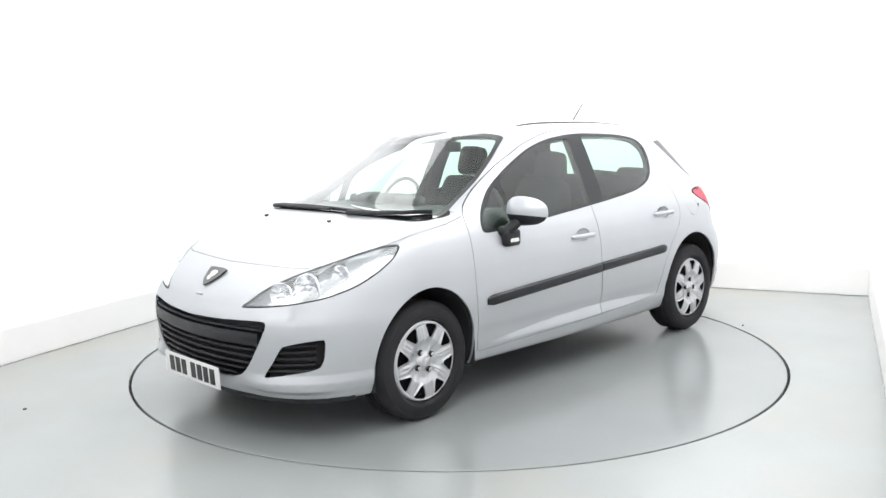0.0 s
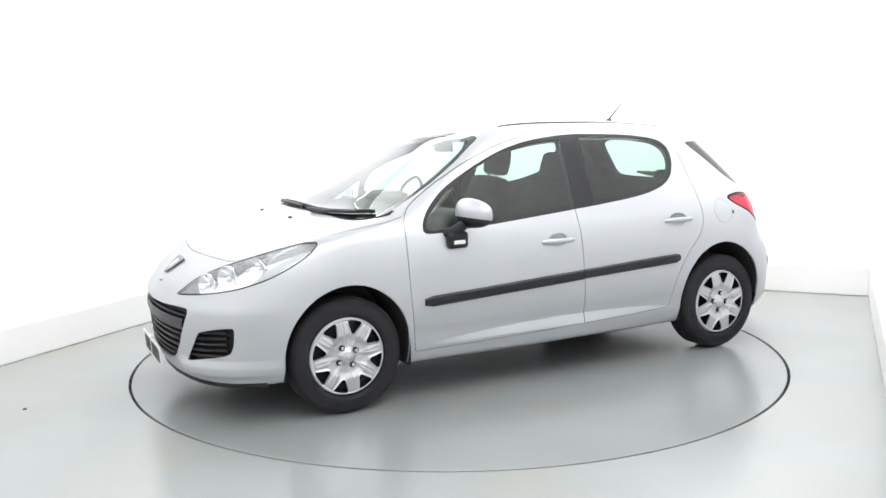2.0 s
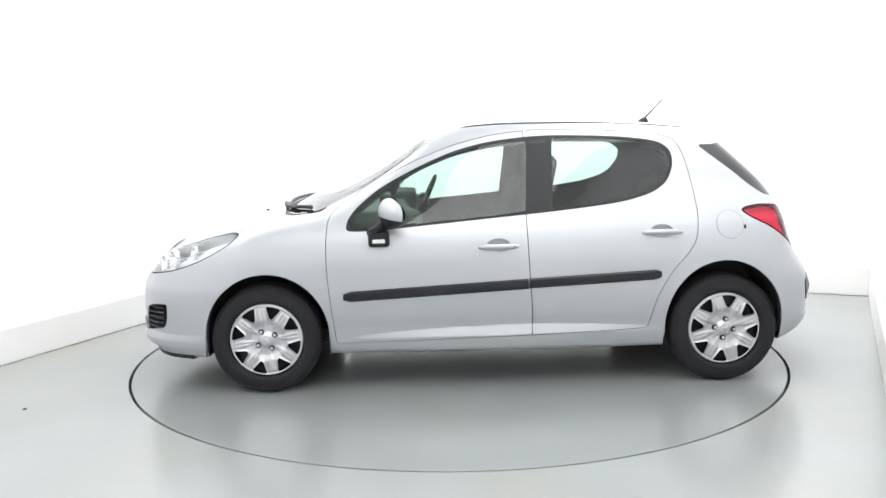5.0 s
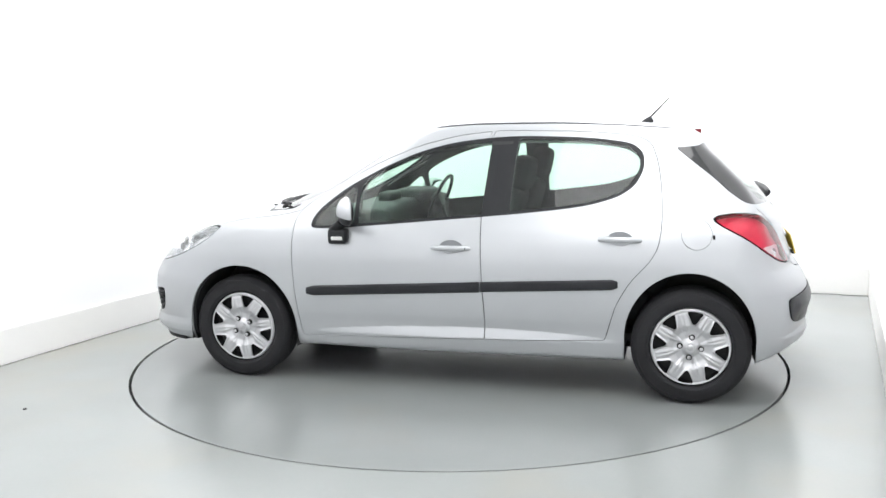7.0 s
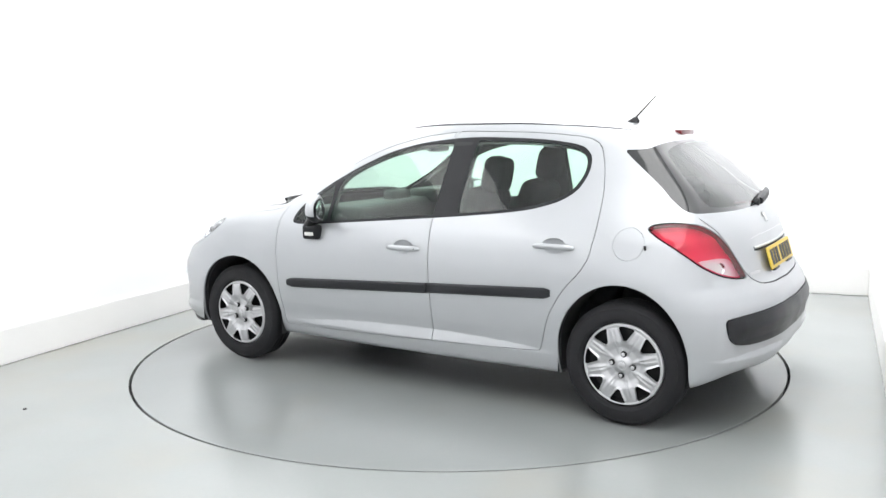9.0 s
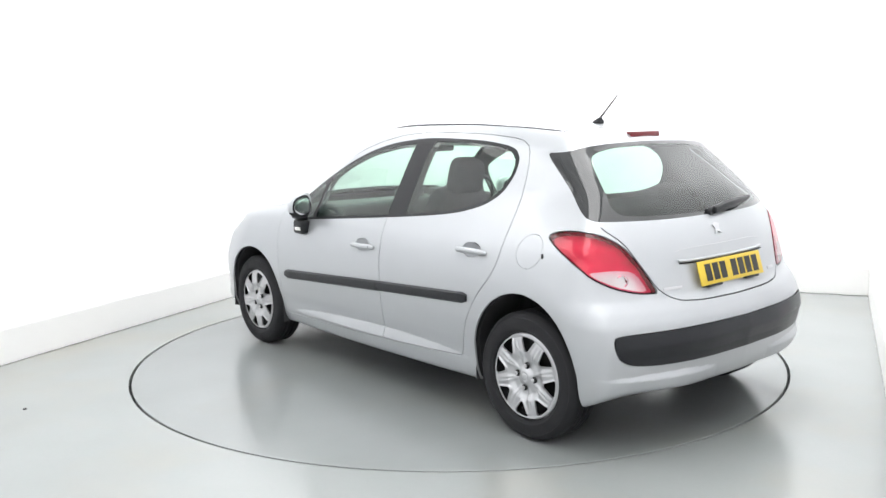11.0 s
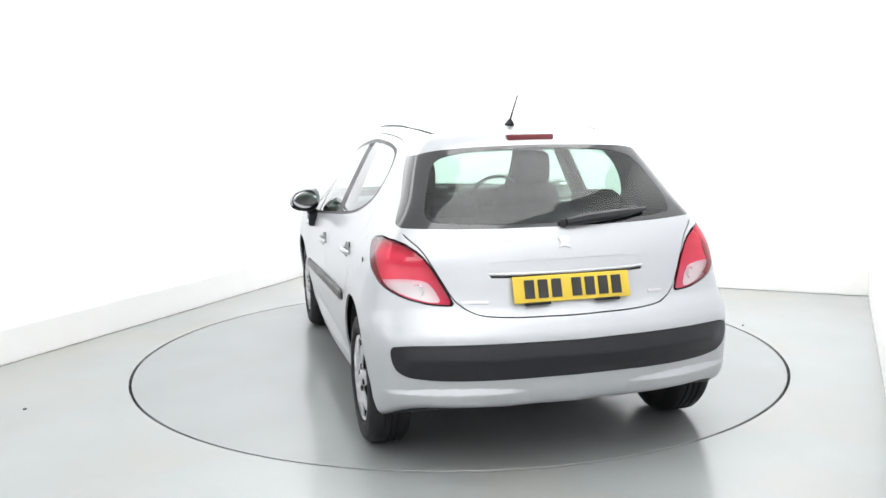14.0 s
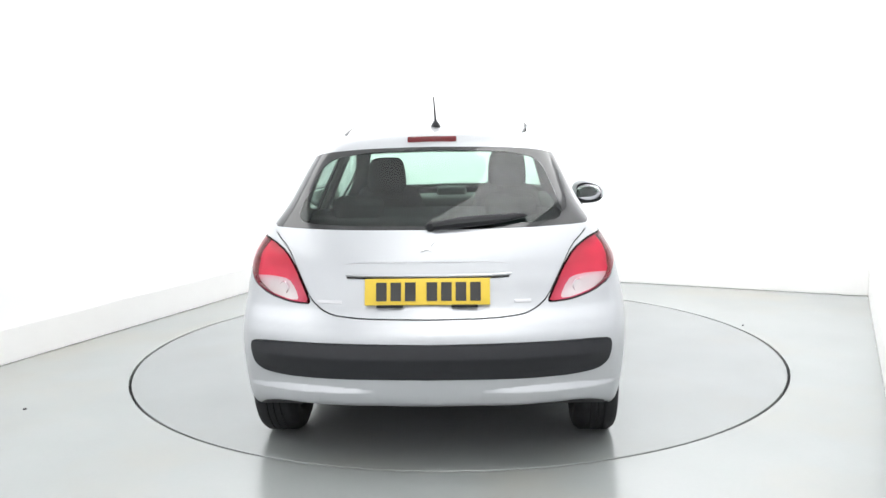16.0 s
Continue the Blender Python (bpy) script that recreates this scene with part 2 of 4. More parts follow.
TABLE = turntable()
for fx, fy, r in ((-2.30, -1.10, 0.011), (2.03, 0.52, 0.007)):
    bm = bmesh.new()
    bmesh.ops.create_cone(bm, cap_ends=True, segments=12, radius1=r, radius2=r * 0.7, depth=0.006)
    bmesh.ops.translate(bm, vec=(fx, fy, 0.003), verts=bm.verts)
    tagged(part("floor_bolt", bm, STEEL), "small dark bolt head in the grey floor", "bolt")


# ---- the car's skin as one smooth solid: x forward, y to its left, z up, origin under mid wheelbase ----
def curve(xs, ys):
    """A smooth shape-keeping curve through the given stations."""
    xs, ys = np.array(xs, float), np.array(ys, float)
    h, d = np.diff(xs), np.diff(ys) / np.diff(xs)
    m = np.zeros(len(xs))
    m[0], m[-1] = d[0], d[-1]
    for i in range(1, len(xs) - 1):
        if d[i - 1] * d[i] > 0:
            w1, w2 = 2 * h[i] + h[i - 1], h[i] + 2 * h[i - 1]
            m[i] = (w1 + w2) / (w1 / d[i - 1] + w2 / d[i])

    def at(x):
        x = np.clip(x, xs[0], xs[-1])
        i = np.clip(np.searchsorted(xs, x) - 1, 0, len(xs) - 2)
        t = (x - xs[i]) / h[i]
        return ((1 + 2 * t) * (1 - t) ** 2 * ys[i] + t * (1 - t) ** 2 * h[i] * m[i]
                + t * t * (3 - 2 * t) * ys[i + 1] + t * t * (t - 1) * h[i] * m[i + 1])
    return at


nose = curve([0.15, 0.20, 0.28, 0.38, 0.50, 0.56, 0.63, 0.73, 0.80, 0.90, 1.2], [1.955, 2.005, 2.048, 2.065, 2.072, 2.066, 2.030, 1.966, 1.902, 1.81, 1.5])
nose_bow = curve([0, 0.2, 0.31, 0.47, 0.60, 0.71, 0.80, 0.86, 1.0], [0, 0.010, 0.025, 0.060, 0.120, 0.220, 0.38, 0.56, 1.3])
tail = curve([0.18, 0.25, 0.35, 0.43, 0.50, 0.58, 0.63, 0.70, 0.82, 0.90, 1.00, 1.10, 1.20, 1.30, 1.38, 1.5],
             [-1.74, -1.83, -1.885, -1.895, -1.90, -1.89, -1.865, -1.815, -1.773, -1.745, -1.69, -1.61, -1.505, -1.395, -1.315, -1.1])
tail_bow = curve([0, 0.265, 0.40, 0.51, 0.65, 0.767, 0.82, 0.87, 1.0], [0, 0.010, 0.027, 0.052, 0.100, 0.160, 0.23, 0.37, 1.0])
flank = curve([-1.9, -1.6, -1.27, -0.9, -0.3, 0.4, 0.9, 1.27, 1.6, 2.0], [0.83, 0.850, 0.858, 0.846, 0.842, 0.838, 0.836, 0.848, 0.845, 0.80])
lean = curve([0.15, 0.22, 0.30, 0.36, 0.42, 0.55, 0.70, 0.80, 0.87, 0.93, 1.0, 1.1, 1.2, 1.3, 1.38, 1.46, 1.6],
             [0.10, 0.055, 0.030, 0.022, 0.010, 0.0, 0.004, 0.018, 0.038, 0.064, 0.096, 0.145, 0.195, 0.248, 0.300, 0.37, 0.6])
top_line = curve([-2.0, -1.6, -1.35, -1.19, -1.08, -0.82, -0.49, -0.15, 0.13, 0.28, 0.42, 0.60, 0.80, 1.00, 1.12, 1.20, 1.32, 1.48, 1.70, 1.90, 2.05],
                 [1.21, 1.345, 1.405, 1.421, 1.434, 1.461, 1.480, 1.484, 1.467, 1.437, 1.386, 1.284, 1.172, 1.070, 1.010, 0.985, 0.957, 0.915, 0.848, 0.770, 0.70])


def ramp(x, a, b):
    t = np.clip((x - a) / (b - a), 0, 1)
    return t * t * (3 - 2 * t)


def smax(a, b, k):
    h = np.maximum(k - np.abs(a - b), 0) / k
    return np.maximum(a, b) + h * h * k * 0.25


def solid(p):
    """Below zero inside the car's skin, about the distance in metres."""
    x, y, z = p[:, 0], np.abs(p[:, 1]), p[:, 2]
    cabin = ramp(z, 0.88, 1.15)
    half = flank(x) - lean(z) - cabin * (0.05 * ramp(-x, 0.5, 1.5) + 0.03 * ramp(x, 0.0, 0.9))
    half = half - 0.020 * ramp(-x, 1.05, 1.75) * ramp(z, 0.64, 0.82)
    # pressed ledge along the foot of the doors, thickest at mid length
    thick = np.maximum(1 - ((x + 0.06) / 0.86) ** 2, 0)
    foot = 0.298 + 0.012 * ramp(-x, -0.2, 0.8)
    half = half + 0.024 * thick * np.clip((foot + 0.008 + 0.048 * thick - z) / (0.012 + 0.044 * thick), 0, 1)
    fs = (y - half) * 0.93
    ff = (x - (nose(z) - nose_bow(y))) * (0.86 - 0.25 * ramp(z, 0.6, 0.9))
    fr = ((tail(z) + tail_bow(y)) - x) * (0.95 - 0.25 * ramp(z, 0.9, 1.1))
    # moulded ledges near the foot of both bumpers
    ff = ff - 0.022 * ramp(z, 0.235, 0.262) * np.clip((0.335 - z) / 0.045, 0, 1) * ramp(y, 0.34, 0.52)
    eye = np.maximum(1 - ((y - 0.52) / 0.30) ** 2, 0)
    fr = fr - 0.018 * eye * np.clip((0.366 + 0.018 * eye - z) / (0.006 + 0.022 * eye), 0, 1)
    # the strip's own ridge along the rear bumper
    fr = fr - 0.012 * np.clip(1 - np.abs(z - 0.505) / 0.055, 0, 1) * ramp(-y, -0.74, -0.66)
    sweep = 0.14 * (y / 0.65) ** 2 * ramp(x, -0.25, 0.55) * (1 - 0.75 * ramp(x, 0.80, 1.35))
    ft = (z - (top_line(x + sweep) - (0.036 - 0.022 * ramp(x, 0.7, 1.2)) * (y / 0.6) ** 2)) * (0.97 - 0.1 * ramp(x, 0.1, 0.5) * ramp(-x, -1.2, -0.9))
    fb = 0.188 + 0.014 * ramp(y, 0, 0.8) + 0.095 * ramp(-x, 1.50, 1.80) - z
    f = smax(fs, ft, 0.07)
    f = smax(f, fr, 0.055)
    f = smax(f, ff, 0.10)
    return smax(f, fb, 0.03)


def slope(p):
    e = 2e-3
    g = np.stack([solid(p + d) - solid(p - d) for d in np.eye(3) * e], 1)
    return g / np.maximum(np.linalg.norm(g, axis=1, keepdims=True), 1e-9)


def settle(p, n=5):
    """Moves points onto the skin along its normal."""
    e = 2e-3
    for _ in range(n):
        g = np.stack([solid(p + d) - solid(p - d) for d in np.eye(3) * e], 1) / (2 * e)
        p = p - g * (solid(p) / np.maximum((g * g).sum(1), 0.05))[:, None] * 0.9
    return p


def skin_mesh(step=0.026):
    """Even triangles over the whole skin, by surface nets on a grid that is symmetric in y."""
    n = np.array([int(4.2 / step), 2 * int(1.0 / step), int(1.45 / step)])
    lo = np.array([-2.0, -n[1] * step / 2, 0.12])
    ax = [lo[i] + step * np.arange(n[i] + 1) for i in range(3)]
    g = np.stack(np.meshgrid(*ax, indexing="ij"), -1)
    f = solid(g.reshape(-1, 3)).reshape(g.shape[:3])
    s = f < 0
    cell = sum(s[i:n[0] + i, j:n[1] + j, k:n[2] + k].astype(int) for i in (0, 1) for j in (0, 1) for k in (0, 1))
    mixed = (cell > 0) & (cell < 8)
    index = -np.ones(cell.shape, int)
    index[mixed] = np.arange(mixed.sum())
    verts = settle(g[:-1, :-1, :-1][mixed] + step / 2, 8)
    tris = []
    for a in range(3):
        b, c = (a + 1) % 3, (a + 2) % 3
        sl0, sl1 = [slice(None)] * 3, [slice(None)] * 3
        sl0[a], sl1[a] = slice(0, -1), slice(1, None)
        s0, s1 = s[tuple(sl0)], s[tuple(sl1)]
        at = np.argwhere(s0 != s1)
        at = at[(at[:, b] > 0) & (at[:, c] > 0) & (at[:, b] < n[b]) & (at[:, c] < n[c])]
        inside_first = s0[tuple(at.T)]
        q = []
        for db, dc in ((-1, -1), (0, -1), (0, 0), (-1, 0)):
            w = at.copy()
            w[:, b] += db
            w[:, c] += dc
            q.append(index[tuple(w.T)])
        q = np.stack(q, 1)
        q[~inside_first] = q[~inside_first][:, ::-1]
        tris += [q[:, [0, 1, 2]], q[:, [0, 2, 3]]]
    return verts, np.concatenate(tris)


# ---- splitting the skin into panels ----
def poly_distance(poly, uv):
    """Signed distance to a closed outline, below zero inside."""
    p = np.array(poly, float)
    q = np.roll(p, -1, 0)
    best, odd = np.full(len(uv), 1e9), np.zeros(len(uv), bool)
    for a, b in zip(p, q):
        e, w = b - a, uv - a
        t = np.clip((w @ e) / max(e @ e, 1e-12), 0, 1)
        best = np.minimum(best, ((w - t[:, None] * e) ** 2).sum(1))
        cross = (a[1] > uv[:, 1]) != (b[1] > uv[:, 1])
        if e[1]:
            odd ^= cross & (uv[:, 0] < a[0] + (uv[:, 1] - a[1]) / e[1] * e[0])
    d = np.sqrt(best)
    return np.where(odd, -d, d)


def rounded(poly, n=2):
    """The outline with its corners cut smooth."""
    p = np.array(poly, float)
    for _ in range(n):
        q = np.roll(p, -1, 0)
        p = np.stack([p * 0.8 + q * 0.2, p * 0.2 + q * 0.8], 1).reshape(-1, 2)
    return p


def view(v, kind):
    x, y, z = v[:, 0], np.abs(v[:, 1]), v[:, 2]
    r = 0.5 ** 0.5
    return {"side": np.stack([x, z], 1), "end": np.stack([y, z], 1), "top": np.stack([x, y], 1),
            "front_corner": np.stack([(y - x) * r, z], 1), "rear_corner": np.stack([(y + x) * r, z], 1)}[kind]


class Skin:
    """Triangles with a panel name each, which outlines split exactly."""

    def __init__(self, v, t, onto=None):
        self.v, self.t, self.onto = v, t, onto
        self.names = ["body"]
        self.l = np.zeros(len(t), int)

    def label(self, name):
        if name not in self.names:
            self.names.append(name)
        return self.names.index(name)

    def carve(self, name, g_of, source=("body",), where=None):
        """Triangles of the source panels, inside g < 0, become a panel of their own."""
        src = np.isin(self.l, [self.label(s) for s in source])
        if where is not None:
            src[src] = where(self.v[self.t[src]].mean(1))
        near = np.unique(self.t[src])
        g = np.ones(len(self.v))
        g[near] = g_of(self.v[near])
        g = np.where(np.abs(g) < 1e-5, 1e-5, g)
        neg = g[self.t] < 0
        cnt = neg.sum(1)
        mixed = src & (cnt > 0) & (cnt < 3)
        whole = src & (cnt == 3)
        mine = self.label(name)
        self.l[whole] = mine
        if not mixed.any():
            return
        t, ng, lab = self.t[mixed], neg[mixed], self.l[mixed]
        lone_neg = cnt[mixed] == 1
        k = np.argmax(np.where(lone_neg[:, None], ng, ~ng), 1)
        i = np.arange(len(t))
        a, b, c = t[i, k], t[i, (k + 1) % 3], t[i, (k + 2) % 3]
        e = np.sort(np.concatenate([np.stack([a, b], 1), np.stack([a, c], 1)]), 1)
        u, inv = np.unique(e, axis=0, return_inverse=True)
        inv = inv.reshape(-1)
        w = g[u[:, 0]] / (g[u[:, 0]] - g[u[:, 1]])
        nv = self.v[u[:, 0]] * (1 - w)[:, None] + self.v[u[:, 1]] * w[:, None]
        if self.onto:
            nv = self.onto(nv, 2)
        base = len(self.v)
        self.v = np.concatenate([self.v, nv])
        ab, ac = base + inv[:len(t)], base + inv[len(t):]
        tip = np.stack([a, ab, ac], 1)
        r1, r2 = np.stack([ab, b, c], 1), np.stack([ab, c, ac], 1)
        ltip = np.where(lone_neg, mine, lab)
        lrest = np.where(lone_neg, lab, mine)
        self.t = np.concatenate([self.t[~mixed], tip, r1, r2])
        self.l = np.concatenate([self.l[~mixed], ltip, lrest, lrest])

    def refine(self, where):
        """Splits the chosen triangles in four, and their neighbours to suit."""
        t, n = self.t, len(self.v)
        pick = where(self.v[t].mean(1))
        e = np.sort(np.stack([t, np.roll(t, -1, 1)], 2), 2)
        key = e[:, :, 0] * n + e[:, :, 1]
        marked = np.unique(key[pick])
        m = np.isin(key, marked)
        mid = n + np.searchsorted(marked, np.where(m, key, marked[0]))
        nv = (self.v[marked // n] + self.v[marked % n]) / 2
        self.v = np.concatenate([self.v, self.onto(nv, 3) if self.onto else nv])
        cnt = m.sum(1)
        out, lab = [t[cnt == 0]], [self.l[cnt == 0]]
        for c in (1, 2, 3):
            w = cnt == c
            i = np.arange(w.sum())
            first = np.argmax(m[w], 1) if c == 1 else (np.argmin(m[w], 1) + 1) % 3
            a, b, d = (t[w][i, (first + k) % 3] for k in range(3))
            ab, bd, da = (mid[w][i, (first + k) % 3] for k in range(3))
            new_t = {1: ((a, ab, d), (ab, b, d)), 2: ((ab, b, bd), (a, ab, bd), (a, bd, d)),
                     3: ((a, ab, da), (ab, b, bd), (da, bd, d), (ab, bd, da))}[c]
            for q in new_t:
                out.append(np.stack(q, 1))
                lab.append(self.l[w])
        self.t, self.l = np.concatenate(out), np.concatenate(lab)

    def panel(self, name, kind, poly, source=("body",), where=None, gap=0.0, smooth=2):
        """Carves an outline drawn in one view; gap leaves an open joint of that width round it."""
        line = rounded(poly, smooth) if smooth else np.array(poly, float)
        self.carve(name, lambda v: poly_distance(line, view(v, kind)) + gap / 2, source, where)
        if gap:
            self.carve("gone", lambda v: poly_distance(line, view(v, kind)) - gap / 2, source, where)

    def take(self, names, side=0):
        m = np.isin(self.l, [self.label(n) for n in names])
        t = self.t[m]
        if side:
            t = t[(self.v[t][:, :, 1].mean(1) * side) > 0]
        used, inv = np.unique(t, return_inverse=True)
        return self.v[used], inv.reshape(-1, 3)


def open_edges(t):
    e = np.concatenate([t[:, [0, 1]], t[:, [1, 2]], t[:, [2, 0]]])
    key = np.sort(e, 1)
    _, first, cnt = np.unique(key, axis=0, return_index=True, return_counts=True)
    return e[first[cnt == 1]]


def panel_mesh(name, v, t, normal, mats, parent, thick=0.010, label="", lift=0.0, inner=True):
    """A panel with thickness: outer skin, inner skin and rim. mats: outer, inner."""
    v = v + normal * lift
    n = len(v)
    rim = open_edges(t)
    faces, slots = t.tolist(), [0] * len(t)
    vs, ns = [v, v - normal * thick], [normal, -normal]
    if inner:
        faces += (t[:, ::-1] + n).tolist()
        slots += [1] * len(t)
    # the rim has vertices of its own, so that the edge stays crisp
    k = 2 * n
    a, b = rim[:, 0], rim[:, 1]
    out = np.cross(v[b] - v[a], normal[a])
    out /= np.maximum(np.linalg.norm(out, axis=1, keepdims=True), 1e-9)
    m = len(rim)
    vs += [v[a], v[b], v[b] - normal[b] * thick, v[a] - normal[a] * thick]
    ns += [out] * 4
    faces += [(k + i + 3 * m, k + i + 2 * m, k + i + m, k + i) for i in range(m)]
    slots += [0] * m
    return link_mesh(name, np.concatenate(vs), faces, mats, parent, label, slots=slots, normals=np.concatenate(ns))


SK = Skin(*skin_mesh(), settle)
SK.refine(lambda c: (np.abs(c[:, 1]) > 0.6) & (np.abs(c[:, 0]) < 0.95) & (c[:, 2] > 0.24) & (c[:, 2] < 0.41))
SK.refine(lambda c: (np.abs(c[:, 1]) > 0.6) & (np.abs(c[:, 0]) < 0.93) & (c[:, 2] > 0.27) & (c[:, 2] < 0.38))
SK.refine(lambda c: (c[:, 0] < -1.10) & (c[:, 2] > 0.68) & (np.abs(c[:, 1]) > 0.33))
SK.refine(lambda c: (c[:, 0] < -1.40) & (c[:, 2] > 0.29) & (c[:, 2] < 0.58))
SK.refine(lambda c: (c[:, 0] < -1.45) & (c[:, 2] > 0.33) & (c[:, 2] < 0.43) & (np.abs(c[:, 1]) > 0.15))
SK.refine(lambda c: (c[:, 0] > 1.15) & (c[:, 2] > 0.22) & (c[:, 2] < 0.93) & (np.abs(c[:, 1]) > 0.25) & (slope(c)[:, 2] < 0.9))
SK.refine(lambda c: (np.abs(c[:, 1]) > 0.40) & (np.abs(c[:, 0] + 0.1) < 1.02) & (c[:, 2] > 0.87) & (c[:, 2] < 1.40))
ARCHES = ((1.252, 0.325, 0.335, 0.345), (-1.262, 0.335, 0.325, 0.355))
for cx, cz, ra, rb in ARCHES:
    def arch(v, cx=cx, cz=cz, ra=ra, rb=rb):
        dz = np.maximum(v[:, 2] - cz, 0) * ra / rb
        return np.hypot(v[:, 0] - cx, dz) - ra
    SK.carve("gone", arch, where=lambda c: np.abs(c[:, 1]) > 0.45)
SK.carve("underbody", lambda v: slope(v)[:, 2] + 0.88, where=lambda c: c[:, 2] < 0.32)
ahead, behind = (lambda c: c[:, 0] > 0.05), (lambda c: c[:, 0] < -0.95)
flanks = lambda c: np.abs(c[:, 1]) > 0.40
SCREEN = rounded([(-0.3, 0.989), (0, 0.989), (0.35, 0.984), (0.60, 0.973), (0.676, 0.978), (0.628, 1.05), (0.590, 1.175), (0.525, 1.34), (0.490, 1.383), (0.33, 1.402), (0, 1.412), (-0.3, 1.412)])
SK.carve("windscreen_border", lambda v: poly_distance(SCREEN, view(v, "end")), where=ahead)
SK.carve("windscreen", lambda v: poly_distance(SCREEN, view(v, "end")) + 0.020, ("windscreen_border",), ahead)
SK.panel("cowl", "end", [(-0.3, 0.984), (0, 0.984), (0.4, 0.978), (0.62, 0.966), (0.69, 0.971), (0.69, 1.05), (-0.3, 1.05)], where=lambda c: (c[:, 0] > 0.92) & (np.abs(c[:, 1]) < 0.68))
DLO = [(0.812, 0.893), (0.802, 0.945), (0.755, 1.008), (0.63, 1.108), (0.43, 1.214), (0.215, 1.304), (0, 1.356), (-0.30, 1.384), (-0.72, 1.370), (-0.955, 1.338), (-1.020, 1.283), (-1.022, 1.20), (-0.977, 1.113), (-0.89, 1.057), (-0.75, 1.018), (-0.61, 0.997), (-0.32, 0.967), (0.37, 0.91), (0.65, 0.888), (0.775, 0.885)]
SK.panel("window_trim", "side", DLO, where=flanks)
TRIM = ("window_trim",)
SK.panel("front_door_glass", "side", [(0.535, 1.146), (0.386, 1.222), (0.193, 1.298), (-0.03, 1.340), (-0.200, 1.352), (-0.200, 1.35), (-0.19, 1.2), (-0.172, 0.972), (-0.17, 0.970), (0.525, 0.912), (0.53, 0.915)], TRIM, flanks)
SK.panel("quarter_glass", "side", [(0.562, 1.130), (0.66, 1.056), (0.75, 0.985), (0.785, 0.940), (0.787, 0.910), (0.76, 0.900), (0.56, 0.908), (0.555, 0.912)], TRIM, flanks)
SK.panel("rear_door_glass", "side", [(-0.345, 1.362), (-0.37, 1.363), (-0.72, 1.354), (-0.93, 1.326), (-0.998, 1.272), (-1.000, 1.200), (-0.955, 1.120), (-0.88, 1.073), (-0.75, 1.035), (-0.61, 1.013), (-0.330, 0.984), (-0.325, 0.986)], TRIM, flanks)
JOINT = 0.0034
SK.panel("front_door", "side", [(0.882, 0.99), (0.84, 1.03), (0.68, 1.125), (0.45, 1.246), (0.22, 1.336), (0, 1.389), (-0.185, 1.408), (-0.188, 1.408), (-0.175, 0.957), (-0.175, 0.91), (-0.183, 0.673), (-0.200, 0.426), (-0.197, 0.302), (-0.19, 0.296), (0.798, 0.272), (0.872, 0.270), (0.880, 0.285), (0.905, 0.515), (0.918, 0.677), (0.919, 0.836), (0.908, 0.943)], where=flanks, gap=JOINT, smooth=1)
SK.panel("rear_door", "side", [(-0.176, 0.91), (-0.184, 0.673), (-0.201, 0.426), (-0.198, 0.302), (-0.205, 0.296), (-0.82, 0.316), (-0.840, 0.322), (-0.868, 0.423), (-0.896, 0.516), (-0.966, 0.636), (-1.063, 0.740), (-1.103, 0.812), (-1.120, 0.922), (-1.116, 1.086), (-1.094, 1.235), (-1.055, 1.338), (-0.97, 1.376), (-0.72, 1.400), (-0.3, 1.413), (-0.186, 1.410), (-0.176, 0.957)], where=flanks, gap=JOINT, smooth=1)
SK.panel("headlight", "front_corner", [(-1.162, 0.631), (-1.150, 0.638), (-1.045, 0.712), (-0.917, 0.767), (-0.76, 0.816), (-0.604, 0.862), (-0.49, 0.889), (-0.425, 0.888), (-0.452, 0.835), (-0.523, 0.778), (-0.623, 0.723), (-0.755, 0.683), (-0.904, 0.658), (-1.11, 0.634)], where=lambda c: (c[:, 0] > 1.15), gap=0.007, smooth=1)
SK.panel("fog_grille", "front_corner", [(-0.950, 0.474), (-0.852, 0.495), (-0.768, 0.502), (-0.757, 0.495), (-0.765, 0.411), (-0.785, 0.372), (-0.815, 0.360), (-0.912, 0.343), (-1.050, 0.318), (-1.055, 0.322), (-1.004, 0.395), (-0.965, 0.462)], where=lambda c: c[:, 0] > 1.4, smooth=1)
SK.panel("grille", "end", [(-0.3, 0.560), (0, 0.560), (0.26, 0.570), (0.46, 0.582), (0.517, 0.580), (0.528, 0.560), (0.500, 0.49), (0.432, 0.379), (0.372, 0.318), (0.285, 0.292), (0, 0.284), (-0.3, 0.284)], where=lambda c: c[:, 0] > 1.5, smooth=1)
GLASS_END = rounded([(-0.3, 1.353), (0, 1.353), (0.3, 1.347), (0.48, 1.334), (0.575, 1.308), (0.64, 1.285), (0.95, 1.25), (0.95, 0.99), (0.72, 1.020), (0.56, 1.015), (0.38, 1.011), (0, 1.007), (-0.3, 1.007)], 1)
GLASS_SIDE = rounded([(-1.185, 1.305), (-1.202, 1.288), (-1.295, 1.214), (-1.375, 1.150), (-1.448, 1.082), (-1.515, 1.034), (-1.57, 1.018), (-2.1, 0.98), (-2.1, 1.5), (-1.185, 1.5)], 1)


def screen_area(v):
    return np.maximum(poly_distance(GLASS_END, view(v, "end")), poly_distance(GLASS_SIDE, view(v, "side")))


